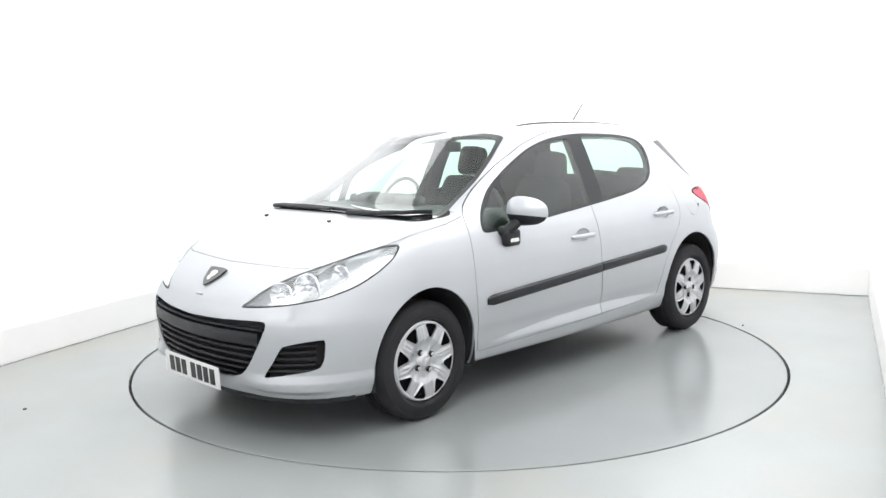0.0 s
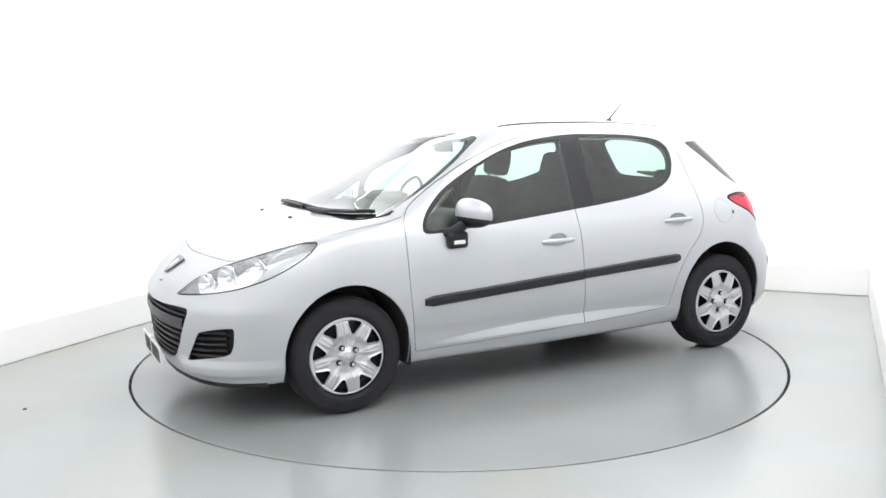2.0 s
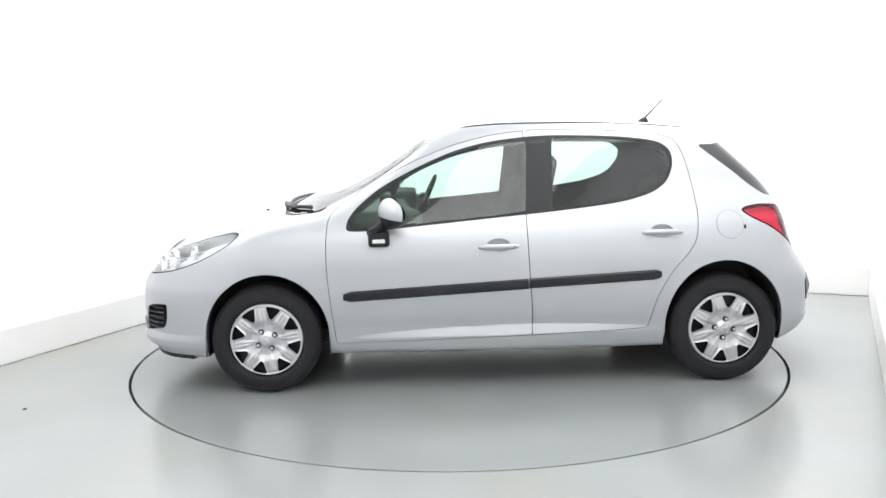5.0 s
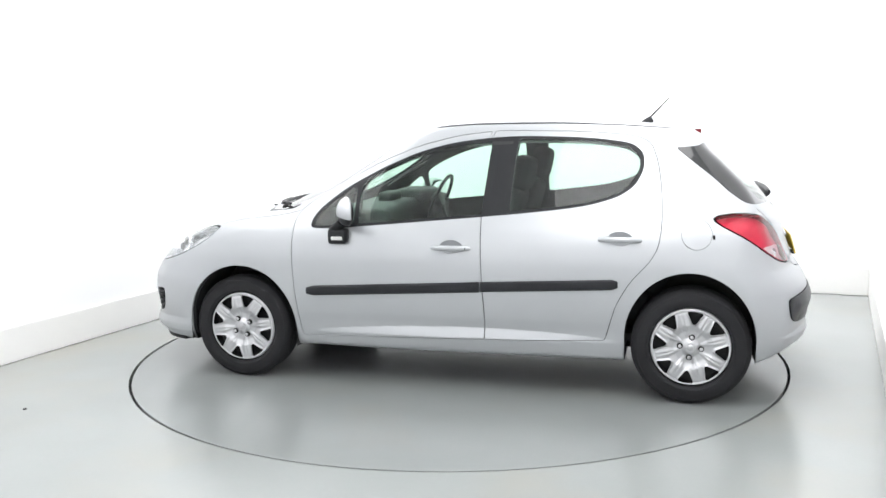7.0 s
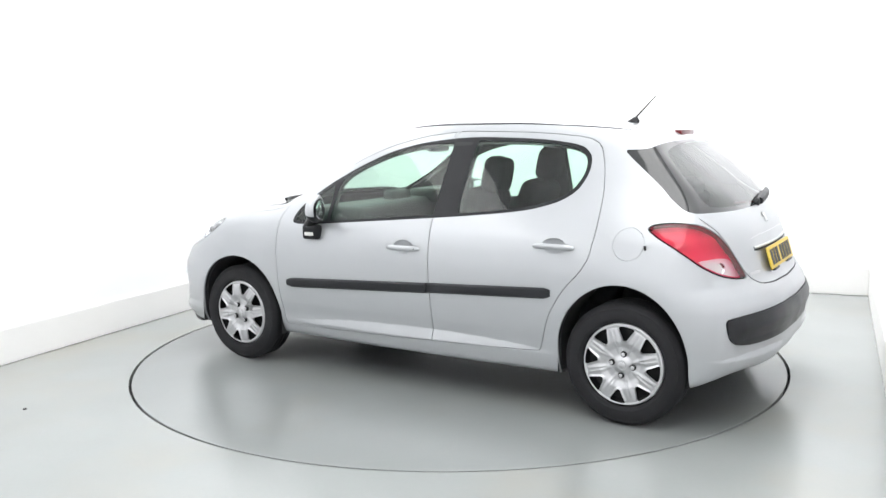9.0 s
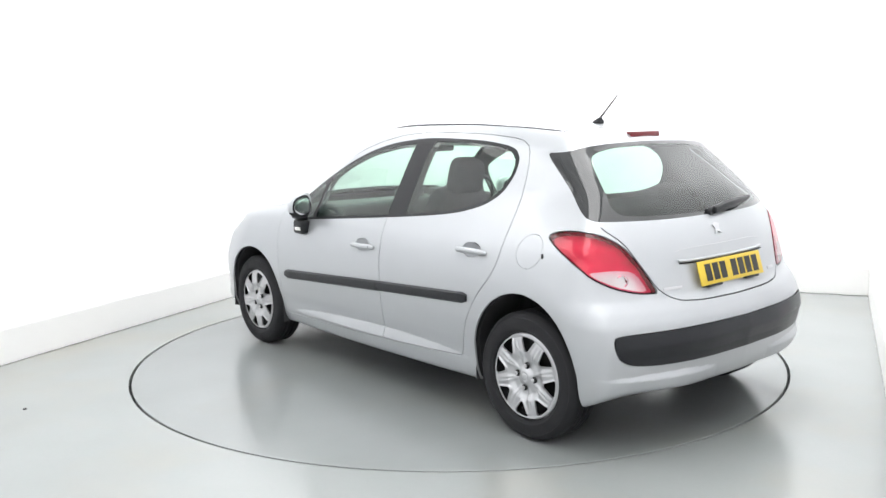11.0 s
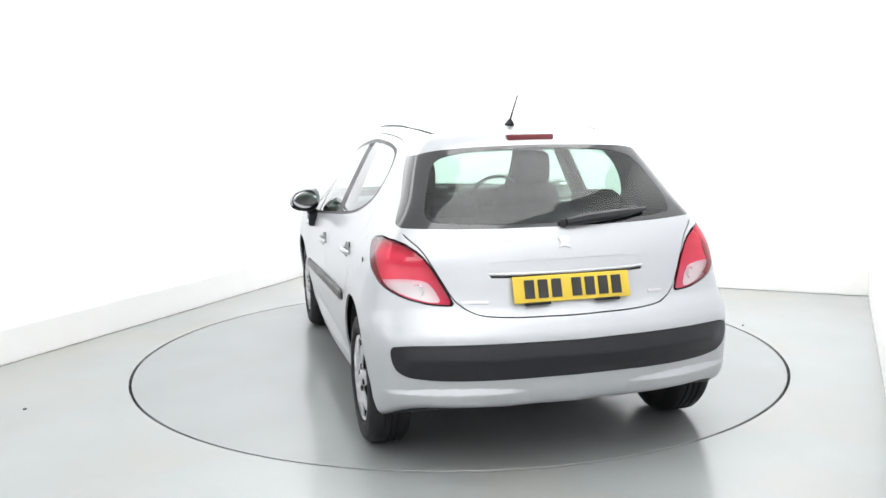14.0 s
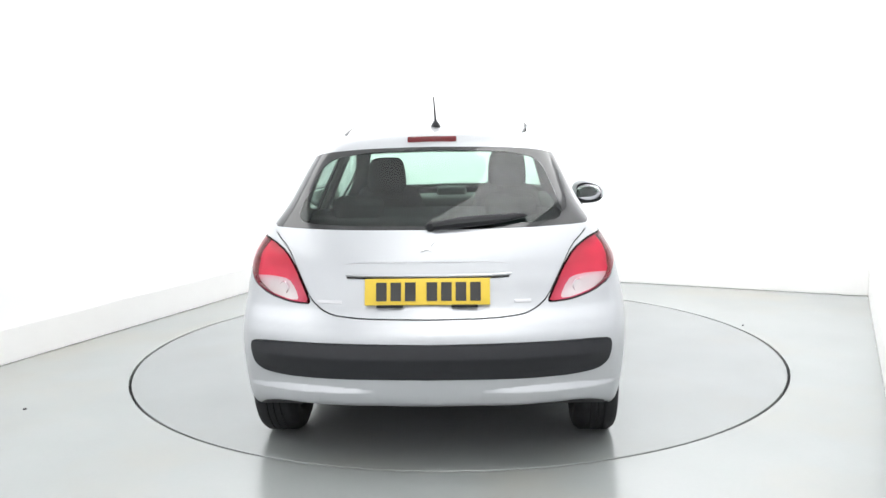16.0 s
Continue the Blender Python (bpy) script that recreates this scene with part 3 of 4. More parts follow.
SK.carve("rear_glass_border", screen_area, where=behind)
SK.panel("rear_glass", "end", [(-0.3, 1.340), (0, 1.340), (0.3, 1.330), (0.45, 1.305), (0.50, 1.265), (0.548, 1.15), (0.575, 1.08), (0.56, 1.045), (0.50, 1.035), (0.3, 1.027), (0, 1.024), (-0.3, 1.024)], ("rear_glass_border",), behind)
TL = [(-0.424, 0.950), (-0.450, 0.970), (-0.534, 0.983), (-0.638, 0.970), (-0.735, 0.918), (-0.795, 0.852), (-0.852, 0.770), (-0.890, 0.714), (-0.880, 0.712), (-0.80, 0.717), (-0.699, 0.742), (-0.60, 0.789), (-0.520, 0.853), (-0.450, 0.913)]
SK.panel("tail_light", "rear_corner", TL, where=lambda c: c[:, 0] < -1.05, gap=0.007, smooth=1)
SK.panel("reversing_lens", "rear_corner", [(-0.580, 0.815), (-0.69, 0.820), (-0.775, 0.810), (-0.812, 0.772), (-0.842, 0.724), (-0.80, 0.725), (-0.700, 0.751), (-0.607, 0.794)], ("tail_light",), lambda c: c[:, 0] < -1.05, smooth=1)
SK.panel("bumper_strip", "end", [(-0.3, 0.562), (0, 0.562), (0.36, 0.566), (0.69, 0.562), (0.757, 0.556), (0.768, 0.540), (0.765, 0.50), (0.748, 0.456), (0.70, 0.428), (0.57, 0.416), (0, 0.416), (-0.3, 0.416)], where=lambda c: c[:, 0] < -1.45, gap=0.003)
GATE_LINE = [(-0.3, 0.656), (0, 0.656), (0.27, 0.660), (0.40, 0.671), (0.455, 0.695), (0.50, 0.732), (0.56, 0.845), (0.607, 0.935), (0.668, 0.990), (0.700, 1.05), (0.655, 1.17), (0.618, 1.285), (0.600, 1.325), (0.42, 1.375), (0.2, 1.412), (-0.3, 1.420)]
SK.panel("tailgate", "end", GATE_LINE, where=lambda c: (c[:, 0] < -1.17) & (c[:, 2] < 1.0), gap=0.0055, smooth=1)
SK.carve("tailgate", lambda v: poly_distance(GLASS_SIDE, view(v, "side")) - 0.010, where=lambda c: (c[:, 0] < -1.12) & (c[:, 2] > 1.0) & (c[:, 2] < 1.36))
SK.carve("tailgate", lambda v: v[:, 0] + 1.185, where=lambda c: (c[:, 0] < -1.1) & (c[:, 2] > 1.30))
SK.panel("bonnet", "top", [(1.835, -0.3), (1.832, 0), (1.812, 0.267), (1.765, 0.533), (1.665, 0.64), (1.42, 0.752), (1.2, 0.752), (1.04, 0.738), (0.93, 0.72), (0.6, 0.70), (0.6, -0.3)], where=lambda c: (c[:, 2] > 0.70) & (c[:, 0] > 0.9), gap=JOINT, smooth=1)
SK.panel("front_bumper", "side", [(1.475, 0.0), (1.475, 0.60), (1.50, 0.655), (1.60, 0.72), (1.80, 0.80), (2.3, 0.84), (2.3, 0.0)], where=lambda c: c[:, 0] > 1.3, smooth=0)
SK.panel("rear_bumper", "side", [(-1.515, 0.0), (-1.515, 0.58), (-1.60, 0.66), (-1.74, 0.705), (-2.3, 0.69), (-2.3, 0.0)], where=lambda c: c[:, 0] < -1.3, smooth=0)
SK.carve("front_wing", lambda v: 0.86 - v[:, 0], where=lambda c: (c[:, 0] > 0.8) & (c[:, 2] < 0.985))
ROOF_LINE = [(0.36, -0.5), (0.33, 0.2), (0.28, 0.445), (0.0, 0.462), (-0.6, 0.458), (-1.0, 0.44), (-1.17, 0.43), (-1.17, -0.5)]
SK.panel("roof", "top", ROOF_LINE, where=lambda c: (c[:, 2] > 1.25) & (c[:, 0] < 0.16), gap=0.012, smooth=1)
SK.panel("roof", "top", ROOF_LINE, where=lambda c: (c[:, 2] > 1.25) & (c[:, 0] > 0.10), smooth=1)
SK.carve("fuel_flap", lambda v: np.hypot(v[:, 0] + 1.290, (v[:, 2] - 0.880)) - 0.074, where=lambda c: c[:, 1] > 0.4)
SK.carve("gone", lambda v: np.hypot(v[:, 0] + 1.290, (v[:, 2] - 0.880)) - 0.0755, where=lambda c: c[:, 1] > 0.4)
GRIPS = (("front_door", -0.017, 0.790), ("rear_door", -0.912, 0.846))
for door, gx, gz in GRIPS:
    SK.carve("gone", lambda v, gx=gx, gz=gz: np.hypot((v[:, 0] - gx) / 0.062, (v[:, 2] - gz - 0.006) / 0.037) - 1, (door,), flanks)

# ---- the car ----
CAR = new("car")
CAR.empty_display_size = 0.2
tagged(CAR, "silver five-door hatchback car with black rubbing strips, parked on the turntable", "car")


def panel(names, name, mats, side=0, parent=CAR, label="", thick=0.010, lift=0.0, inner=True):
    v, t = SK.take(names, side)
    return panel_mesh(name, v, t, slope(v), mats, parent, thick, label, lift, inner)


def at_side(x, z, side=1, lift=0.0):
    """A place on the car's flank, and its normal."""
    lo, hi = 0.2, 1.2
    for _ in range(18):
        m = (lo + hi) / 2
        if solid(np.array([[x, m, z]]))[0] < 0:
            lo = m
        else:
            hi = m
    p = np.array([[x, lo, z]])
    n = slope(p)[0]
    q = p[0] + n * lift
    return Vector((q[0], q[1] * side, q[2])), Vector((n[0], n[1] * side, n[2]))


def at_end(y, z, front=True, lift=0.0):
    lo, hi = 0.9 if front else -0.9, 2.3 if front else -2.3
    for _ in range(18):
        m = (lo + hi) / 2
        if solid(np.array([[m, y, z]]))[0] < 0:
            lo = m
        else:
            hi = m
    p = np.array([[lo, y, z]])
    n = slope(p)[0]
    return Vector(p[0] + n * lift), Vector(n)


def at_top(x, y, lift=0.0):
    lo, hi = 0.5, 1.7
    for _ in range(18):
        m = (lo + hi) / 2
        if solid(np.array([[x, y, m]]))[0] < 0:
            lo = m
        else:
            hi = m
    p = np.array([[x, y, lo]])
    n = slope(p)[0]
    return Vector(p[0] + n * lift), Vector(n)


PM = (PAINT, LINING)
panel(("body",), "body_shell", PM, label="silver painted body shell with pillars and sills")
panel(("underbody",), "underbody", (LINING, LINING))
panel(("bonnet",), "bonnet", PM)
panel(("roof",), "roof", (PAINT, HEADLINER))
panel(("cowl",), "cowl", (BLACK, BLACK), lift=-0.004, label="black plastic cowl under the windscreen")
panel(("windscreen",), "windscreen", (GLASS, GLASS), thick=0.004, inner=False, label="green-tinted windscreen glass")
panel(("windscreen_border",), "windscreen_border", (GLOSSBLACK, GLOSSBLACK), thick=0.004, label="black edge band of the windscreen")
panel(("front_bumper",), "front_bumper", PM)
REARB = panel(("rear_bumper",), "rear_bumper", PM)
panel(("bumper_strip",), "bumper_strip", (STRIP, STRIP), parent=REARB, lift=0.006, thick=0.03, label="dark grey plastic rear bumper strip")
GATE = panel(("tailgate",), "tailgate", PM)
panel(("rear_glass_border",), "window_border", (GLOSSBLACK, GLOSSBLACK), parent=GATE, thick=0.004, label="black glass border")
panel(("rear_glass",), "rear_window", (REARGLASS, REARGLASS), parent=GATE, thick=0.004, inner=False, label="tinted rear window glass")
part("high_brake_light", block(0.036, 0.226, 0.028, (-1.299, 0, 1.386), 0.006), DEEPRED, GATE, "dark red high-level brake light")
panel(("fuel_flap",), "fuel_flap", PM, label="round silver fuel flap")


def tail_light(side):
    """A red cover and a clear one over a pale back plate with a lamp bowl."""
    lamp = panel(("tail_light",), "tail_light", (RED, RED), side, thick=0.003, lift=0.003, inner=False, label="red tail light cluster")
    panel(("reversing_lens",), "reversing_lens", (CLEAR, CLEAR), side, lamp, "clear reversing lens", 0.003, 0.003, False)
    v, t = SK.take(("tail_light", "reversing_lens"), side)
    nn = slope(v)
    m = len(v)
    wave = 0.026 + 0.003 * np.sin(v[:, 2] * 60)
    link_mesh("reflector", v - nn * wave[:, None], t, LAMPBACK, lamp, "pale lamp back plate")
    rim = open_edges(t)
    link_mesh("lamp_wall", np.concatenate([v + nn * 0.002, v - nn * 0.045]), [(a, b, b + m, a + m) for a, b in rim], DEEPRED, lamp, "dark red lamp edge")
    aim = Vector((-0.80, 0.60, 0.0)).normalized()
    for y, z, r in ((0.640, 0.775, 0.026),):
        p, n = at_end(y, z, False)
        bowl = lathe([(0.05, -0.30), (0.45, -0.22), (0.85, 0.05), (1.0, 0.25), (1.06, 0.2), (1.0, -0.3)], 24)
        place = Matrix.Translation(p - n * 0.030) @ aim.to_track_quat("Y", "Z").to_matrix().to_4x4() @ Matrix.Scale(r, 4)
        bowl.transform(Matrix.Diagonal((1, side, 1, 1)) @ place)
        part("lamp_bowl", bowl, CHROME, lamp, "chromed round lamp bowl")


DOORS = {}
for side in (1, -1):
    panel(("front_wing",), "front_wing", PM, side)
    for kind in ("front_door", "rear_door"):
        DOORS[kind, side] = panel((kind,), kind, PM, side)
        panel((kind + "_glass",), "door_window", (GLASS, GLASS), side, DOORS[kind, side], "green-tinted door glass", 0.004, 0.0, False)
    panel(("quarter_glass",), "quarter_window", (GLASS, GLASS), side, DOORS["front_door", side], "small fixed quarter glass", 0.004, 0.0, False)
    panel(("window_trim",), "window_trim", (BLACK, BLACK), side, label="black window surround and door pillar")
    tail_light(side)

# inner lining of the cabin and engine bay, a little inside the skin
v, t = SK.take([n for n in SK.names if n not in ("gone", "windscreen", "windscreen_border", "front_door_glass", "rear_door_glass", "quarter_glass", "rear_glass", "rear_glass_border", "headlight", "grille", "fog_grille", "roof", "cowl")])
nv = slope(v)
high = v[t].mean(1)[:, 2] > 1.35
link_mesh("cabin_lining", v - nv * 0.035, t[~high], LINING, CAR, "dark grey cabin lining")
link_mesh("headlining", v - nv * 0.035, t[high], HEADLINER, CAR, "pale grey headlining edge")
v, t = SK.take(["gone"])
keep = ~np.any([np.hypot(v[t].mean(1)[:, 0] - a[0], v[t].mean(1)[:, 2] - a[1]) < a[3] + 0.03 for a in ARCHES], axis=0)
link_mesh("joint_backing", v - slope(v) * 0.022, t[keep], GAPMAT, CAR, "dark joint backing behind the panel gaps")


# ---- wheels ----
def bump1(t, a, b):
    return float(ramp(np.array([t]), a, b)[0])


def trim_disc():
    """Wheel trim: dished disc with eight openings near its edge, facing +y."""
    nr, na = 26, 160
    r = np.linspace(0.0, 1.0, nr) ** 0.9 * 0.193
    th = np.linspace(0, 2 * np.pi, na, endpoint=False)
    vs, ts = [(0, 0, 0)], []
    for i in range(1, nr):
        for a in th:
            vs.append((r[i] * np.cos(a), 0, r[i] * np.sin(a)))
    for i in range(1, nr):
        for j in range(na):
            k = (j + 1) % na
            p = lambda q, m: 1 + (q - 1) * na + m
            if i == 1:
                ts.append((0, p(1, k), p(1, j)))
            else:
                ts += [(p(i - 1, j), p(i - 1, k), p(i, k)), (p(i - 1, j), p(i, k), p(i, j))]
    sk = Skin(np.array(vs, float), np.array(ts))

    def opening(v):
        rad, ang = np.hypot(v[:, 0], v[:, 2]), np.arctan2(v[:, 2], v[:, 0])
        a = (ang + np.pi / 8) % (np.pi / 4) - np.pi / 8
        s, w = rad * np.sin(np.abs(a)), 0.004 + 0.52 * (rad - 0.118)
        d = np.stack([s - np.clip(w, 0, 0.033), 0.120 - rad, rad - 0.174], 1)
        o = np.maximum(d, 0)
        return np.minimum(d.max(1), 0) + np.linalg.norm(o, axis=1) - 0.005

    sk.carve("gone", opening)

    def height(v):
        rad, ang = np.hypot(v[:, 0], v[:, 2]), np.arctan2(v[:, 2], v[:, 0])
        a = np.abs((ang + np.pi / 8) % (np.pi / 4) - np.pi / 8) / (np.pi / 8)
        spoke = ramp(a, 0.45, 0.95) * ramp(rad, 0.035, 0.09) * (1 - ramp(rad, 0.16, 0.186))
        h = 0.020 * np.sqrt(np.maximum(0, 1 - (rad / 0.215) ** 2)) - 0.014 * ramp(rad, 0.02, 0.05) * (1 - ramp(rad, 0.075, 0.115))
        lip = 0.008 * np.exp(-(np.maximum(opening(v), 0) / 0.0055) ** 2) * (1 - ramp(rad, 0.165, 0.18))
        groove = 0.003 * ramp(a, 0.80, 0.97) * ramp(rad, 0.07, 0.10) * (1 - ramp(rad, 0.15, 0.18))
        return h + lip - groove + 0.005 * spoke + 0.006 * ramp(rad, 0.174, 0.180) * (1 - ramp(rad, 0.188, 0.1935)) - 0.014 * ramp(rad, 0.187, 0.193)
    v, t = sk.take(["body"])
    e = 1e-3

    def lifted(q):
        q = q.copy()
        q[:, 1] = height(q)
        return q
    gx, gz = (height(v + (e, 0, 0)) - height(v - (e, 0, 0))) / (2 * e), (height(v + (0, 0, e)) - height(v - (0, 0, e))) / (2 * e)
    n = np.stack([-gx, np.ones(len(v)), -gz], 1)
    n /= np.linalg.norm(n, axis=1, keepdims=True)
    t = t[:, ::-1] if np.cross(v[t[0, 1]] - v[t[0, 0]], v[t[0, 2]] - v[t[0, 0]])[1] < 0 else t
    return lifted(v), t, n


def make_wheel():
    wheel = new("wheel")
    r, w = 0.300, 0.092
    prof = [(0.195, -0.075), (0.205, -0.088), (0.235, -0.097), (0.262, -0.096), (0.283, -0.088), (0.295, -0.070)]
    tread = []
    for c in (-0.045, -0.015, 0.015, 0.045):
        tread += [(r, c - 0.0105 - (0.008 if c < -0.03 else 0)), (r, c + 0.0105 + (0.008 if c > 0.03 else 0)), (r - 0.007, c + 0.0125), (r - 0.007, c + 0.0175)]
    tread = tread[:-2]
    outer = [(0.295, 0.072), (0.283, 0.088), (0.272, 0.094), (0.270, 0.0925), (0.255, 0.0965), (0.235, 0.098), (0.222, 0.0965), (0.220, 0.0945), (0.209, 0.090), (0.203, 0.078), (0.200, 0.060)]
    part("tyre", lathe(prof + tread + outer, 72), RUBBER, wheel, "black rubber tyre")
    part("rim", lathe([(0.190, 0.070), (0.186, 0.055), (0.180, 0.045), (0.12, 0.040), (0.05, 0.045), (0.002, 0.045)], 48), STEEL, wheel, "black steel rim")
    part("brake_drum", lathe([(0.19, -0.07), (0.17, -0.06), (0.002, -0.06)], 32), STEEL, wheel)
    v, t, n = trim_disc()
    panel_mesh("wheel_trim", v * (1.045, 1, 1.045) + (0, 0.072, 0), t, n, (ALLOY, STEEL), wheel, 0.007, "silver eight-spoke wheel trim")
    for k in range(4):
        a = math.pi / 4 + k * math.pi / 2
        nut = lathe([(0.001, 0.014), (0.007, 0.014), (0.0085, 0.010), (0.012, 0.006), (0.0125, -0.004)], 12)
        cap = lathe([(0.001, 0.0165), (0.005, 0.0165), (0.0075, 0.0145), (0.0078, 0.008)], 12)
        spot = Matrix.Translation((0.053 * math.cos(a), 0.079, 0.053 * math.sin(a))) @ Matrix.Diagonal((1.25, 1, 1.25, 1))
        nut.transform(spot)
        cap.transform(spot)
        part("wheel_nut", nut, STEEL, wheel, "dark wheel nut")
        part("nut_cap", cap, ALLOY, wheel, "silver nut cap")
    badge = lathe([(0.001, 0.0075), (0.012, 0.007), (0.0165, 0.0045), (0.017, -0.004)], 24)
    badge.transform(Matrix.Translation((0, 0.089, 0)))
    part("centre_cap", badge, ALLOY, wheel, "plain silver centre cap")
    return wheel


W0 = make_wheel()
HUB_Y = 0.722
SPOTS = [(1.262, HUB_Y, 1, -14), (-1.270, HUB_Y + 0.012, 1, 38), (1.262, -HUB_Y, -1, 20), (-1.270, -HUB_Y - 0.012, -1, 5)]
for i, (wx, wy, sd, spin) in enumerate(SPOTS):
    m = pose(wx, wy, 0.301, 0, spin, 0) if sd > 0 else pose(wx, wy, 0.301, 0, spin, 180)
    if i == 0:
        W0.matrix_basis = m
        W0.parent = CAR
    else:
        copy_thing(W0, m).parent = CAR


def wheel_well(cx, cz, ra, rb, side):
    bm = bmesh.new()
    n, y1, y0 = 28, 0.815 * side, 0.46 * side
    rows = []
    for y in (y1, y0):
        row = [bm.verts.new((cx + ra + 0.004, y, 0.215))]
        for k in range(n + 1):
            a = math.pi * k / n
            row.append(bm.verts.new((cx + (ra + 0.004) * math.cos(a), y, cz + (rb + 0.004) * math.sin(a))))
        row.append(bm.verts.new((cx - ra - 0.004, y, 0.20 if cx > 0 else 0.325)))
        rows.append(row)
    for k in range(len(rows[0]) - 1):
        bm.faces.new((rows[0][k], rows[0][k + 1], rows[1][k + 1], rows[1][k]))
    bm.faces.new(rows[1])
    part("wheel_well", bm, LINING, CAR, "dark plastic wheel arch liner")


for arch_ in ARCHES:
    for side in (1, -1):
        wheel_well(*arch_, side)
# mud flaps behind the rear wheels
for side in (1, -1):
    part("mud_flap", block(0.012, 0.13, 0.10, (-1.590, 0.720 * side, 0.375), 0.004), BLACK, CAR)


# ---- side furniture ----
def skin_strip(x0, x1, z0, z1, height, proud, side, n=24, plain=0):
    """A rubbing strip that follows the flank, with a rounded section."""
    bm = bmesh.new()
    rings = []
    sec = [(-0.5, 0), (-0.5, 0.45), (-0.36, 0.9), (0, 1.0), (0.36, 0.9), (0.5, 0.45), (0.5, 0)]
    for i in range(n + 1):
        f = i / n
        x, z = x0 + (x1 - x0) * f, z0 + (z1 - z0) * f
        end = min(1.0, 0.62 + 9 * (f if plain else 1 - f) * abs(x1 - x0) / 0.35)
        rings.append([bm.verts.new(at_side(x, z + s * height * end, side, p * proud * end - 0.002)[0]) for s, p in sec])
    for a, b in zip(rings, rings[1:]):
        for k in range(len(sec) - 1):
            bm.faces.new((a[k], a[k + 1], b[k + 1], b[k]))
    bm.faces.new(rings[0])
    bm.faces.new(rings[-1][::-1])
    return bm


def door_handle(gx, gz, side, parent):
    p, n = at_side(gx, gz, side)
    yaw = Matrix.Rotation(math.atan2(n.y, n.x) - math.pi / 2, 4, "Z")
    # dished cup behind the grip
    bm = bmesh.new()
    bmesh.ops.create_uvsphere(bm, u_segments=28, v_segments=14, radius=1)
    bmesh.ops.delete(bm, geom=[v for v in bm.verts if v.co.y > 0.02], context="VERTS")
    bm.transform(Matrix.Translation(p + Vector((0, 0, 0.006))) @ yaw @ Matrix.Diagonal((0.064, 0.010, 0.039, 1)))
    part("handle_cup", bm, PAINT, parent)
    pts, rad = [], []
    for k in range(13):
        f = k / 12
        bow = 0.022 * math.sin(math.pi * min(1, max(0, f))) ** 0.5
        q, nn = at_side(gx + 0.108 - 0.216 * f, gz - 0.002 * math.sin(math.pi * f), side, 0.004 + bow)
        pts.append(q)
        rad.append(0.0115 * (0.55 + 0.45 * min(1, 8 * min(f, 1 - f))))
    part("door_handle", tube(pts, rad, 10, 1.25), PAINT, parent, "silver bar door handle")


for side in (1, -1):
    fd, rd = DOORS["front_door", side], DOORS["rear_door", side]
    part("rubbing_strip", skin_strip(0.832, -0.176, 0.535, 0.585, 0.056, 0.020, side, 24, 1), STRIP, fd, "black plastic rubbing strip")
    part("rubbing_strip", skin_strip(-0.182, -0.905, 0.587, 0.620, 0.054, 0.020, side), STRIP, rd, "black plastic rubbing strip")
    door_handle(GRIPS[0][1], GRIPS[0][2], side, fd)
    door_handle(GRIPS[1][1], GRIPS[1][2], side, rd)
lock, _ = at_side(-0.100, 0.788, 1, 0.024)
bm = lathe([(0.001, 0.003), (0.005, 0.003), (0.006, -0.003)], 10)
bm.transform(Matrix.Translation(lock))
part("door_lock", bm, STEEL, DOORS["front_door", 1])
key, kn = at_side(-1.372, 0.865, 1, 0.001)
part("flap_lock", block(0.012, 0.004, 0.026, key, 0.002), STEEL, CAR)


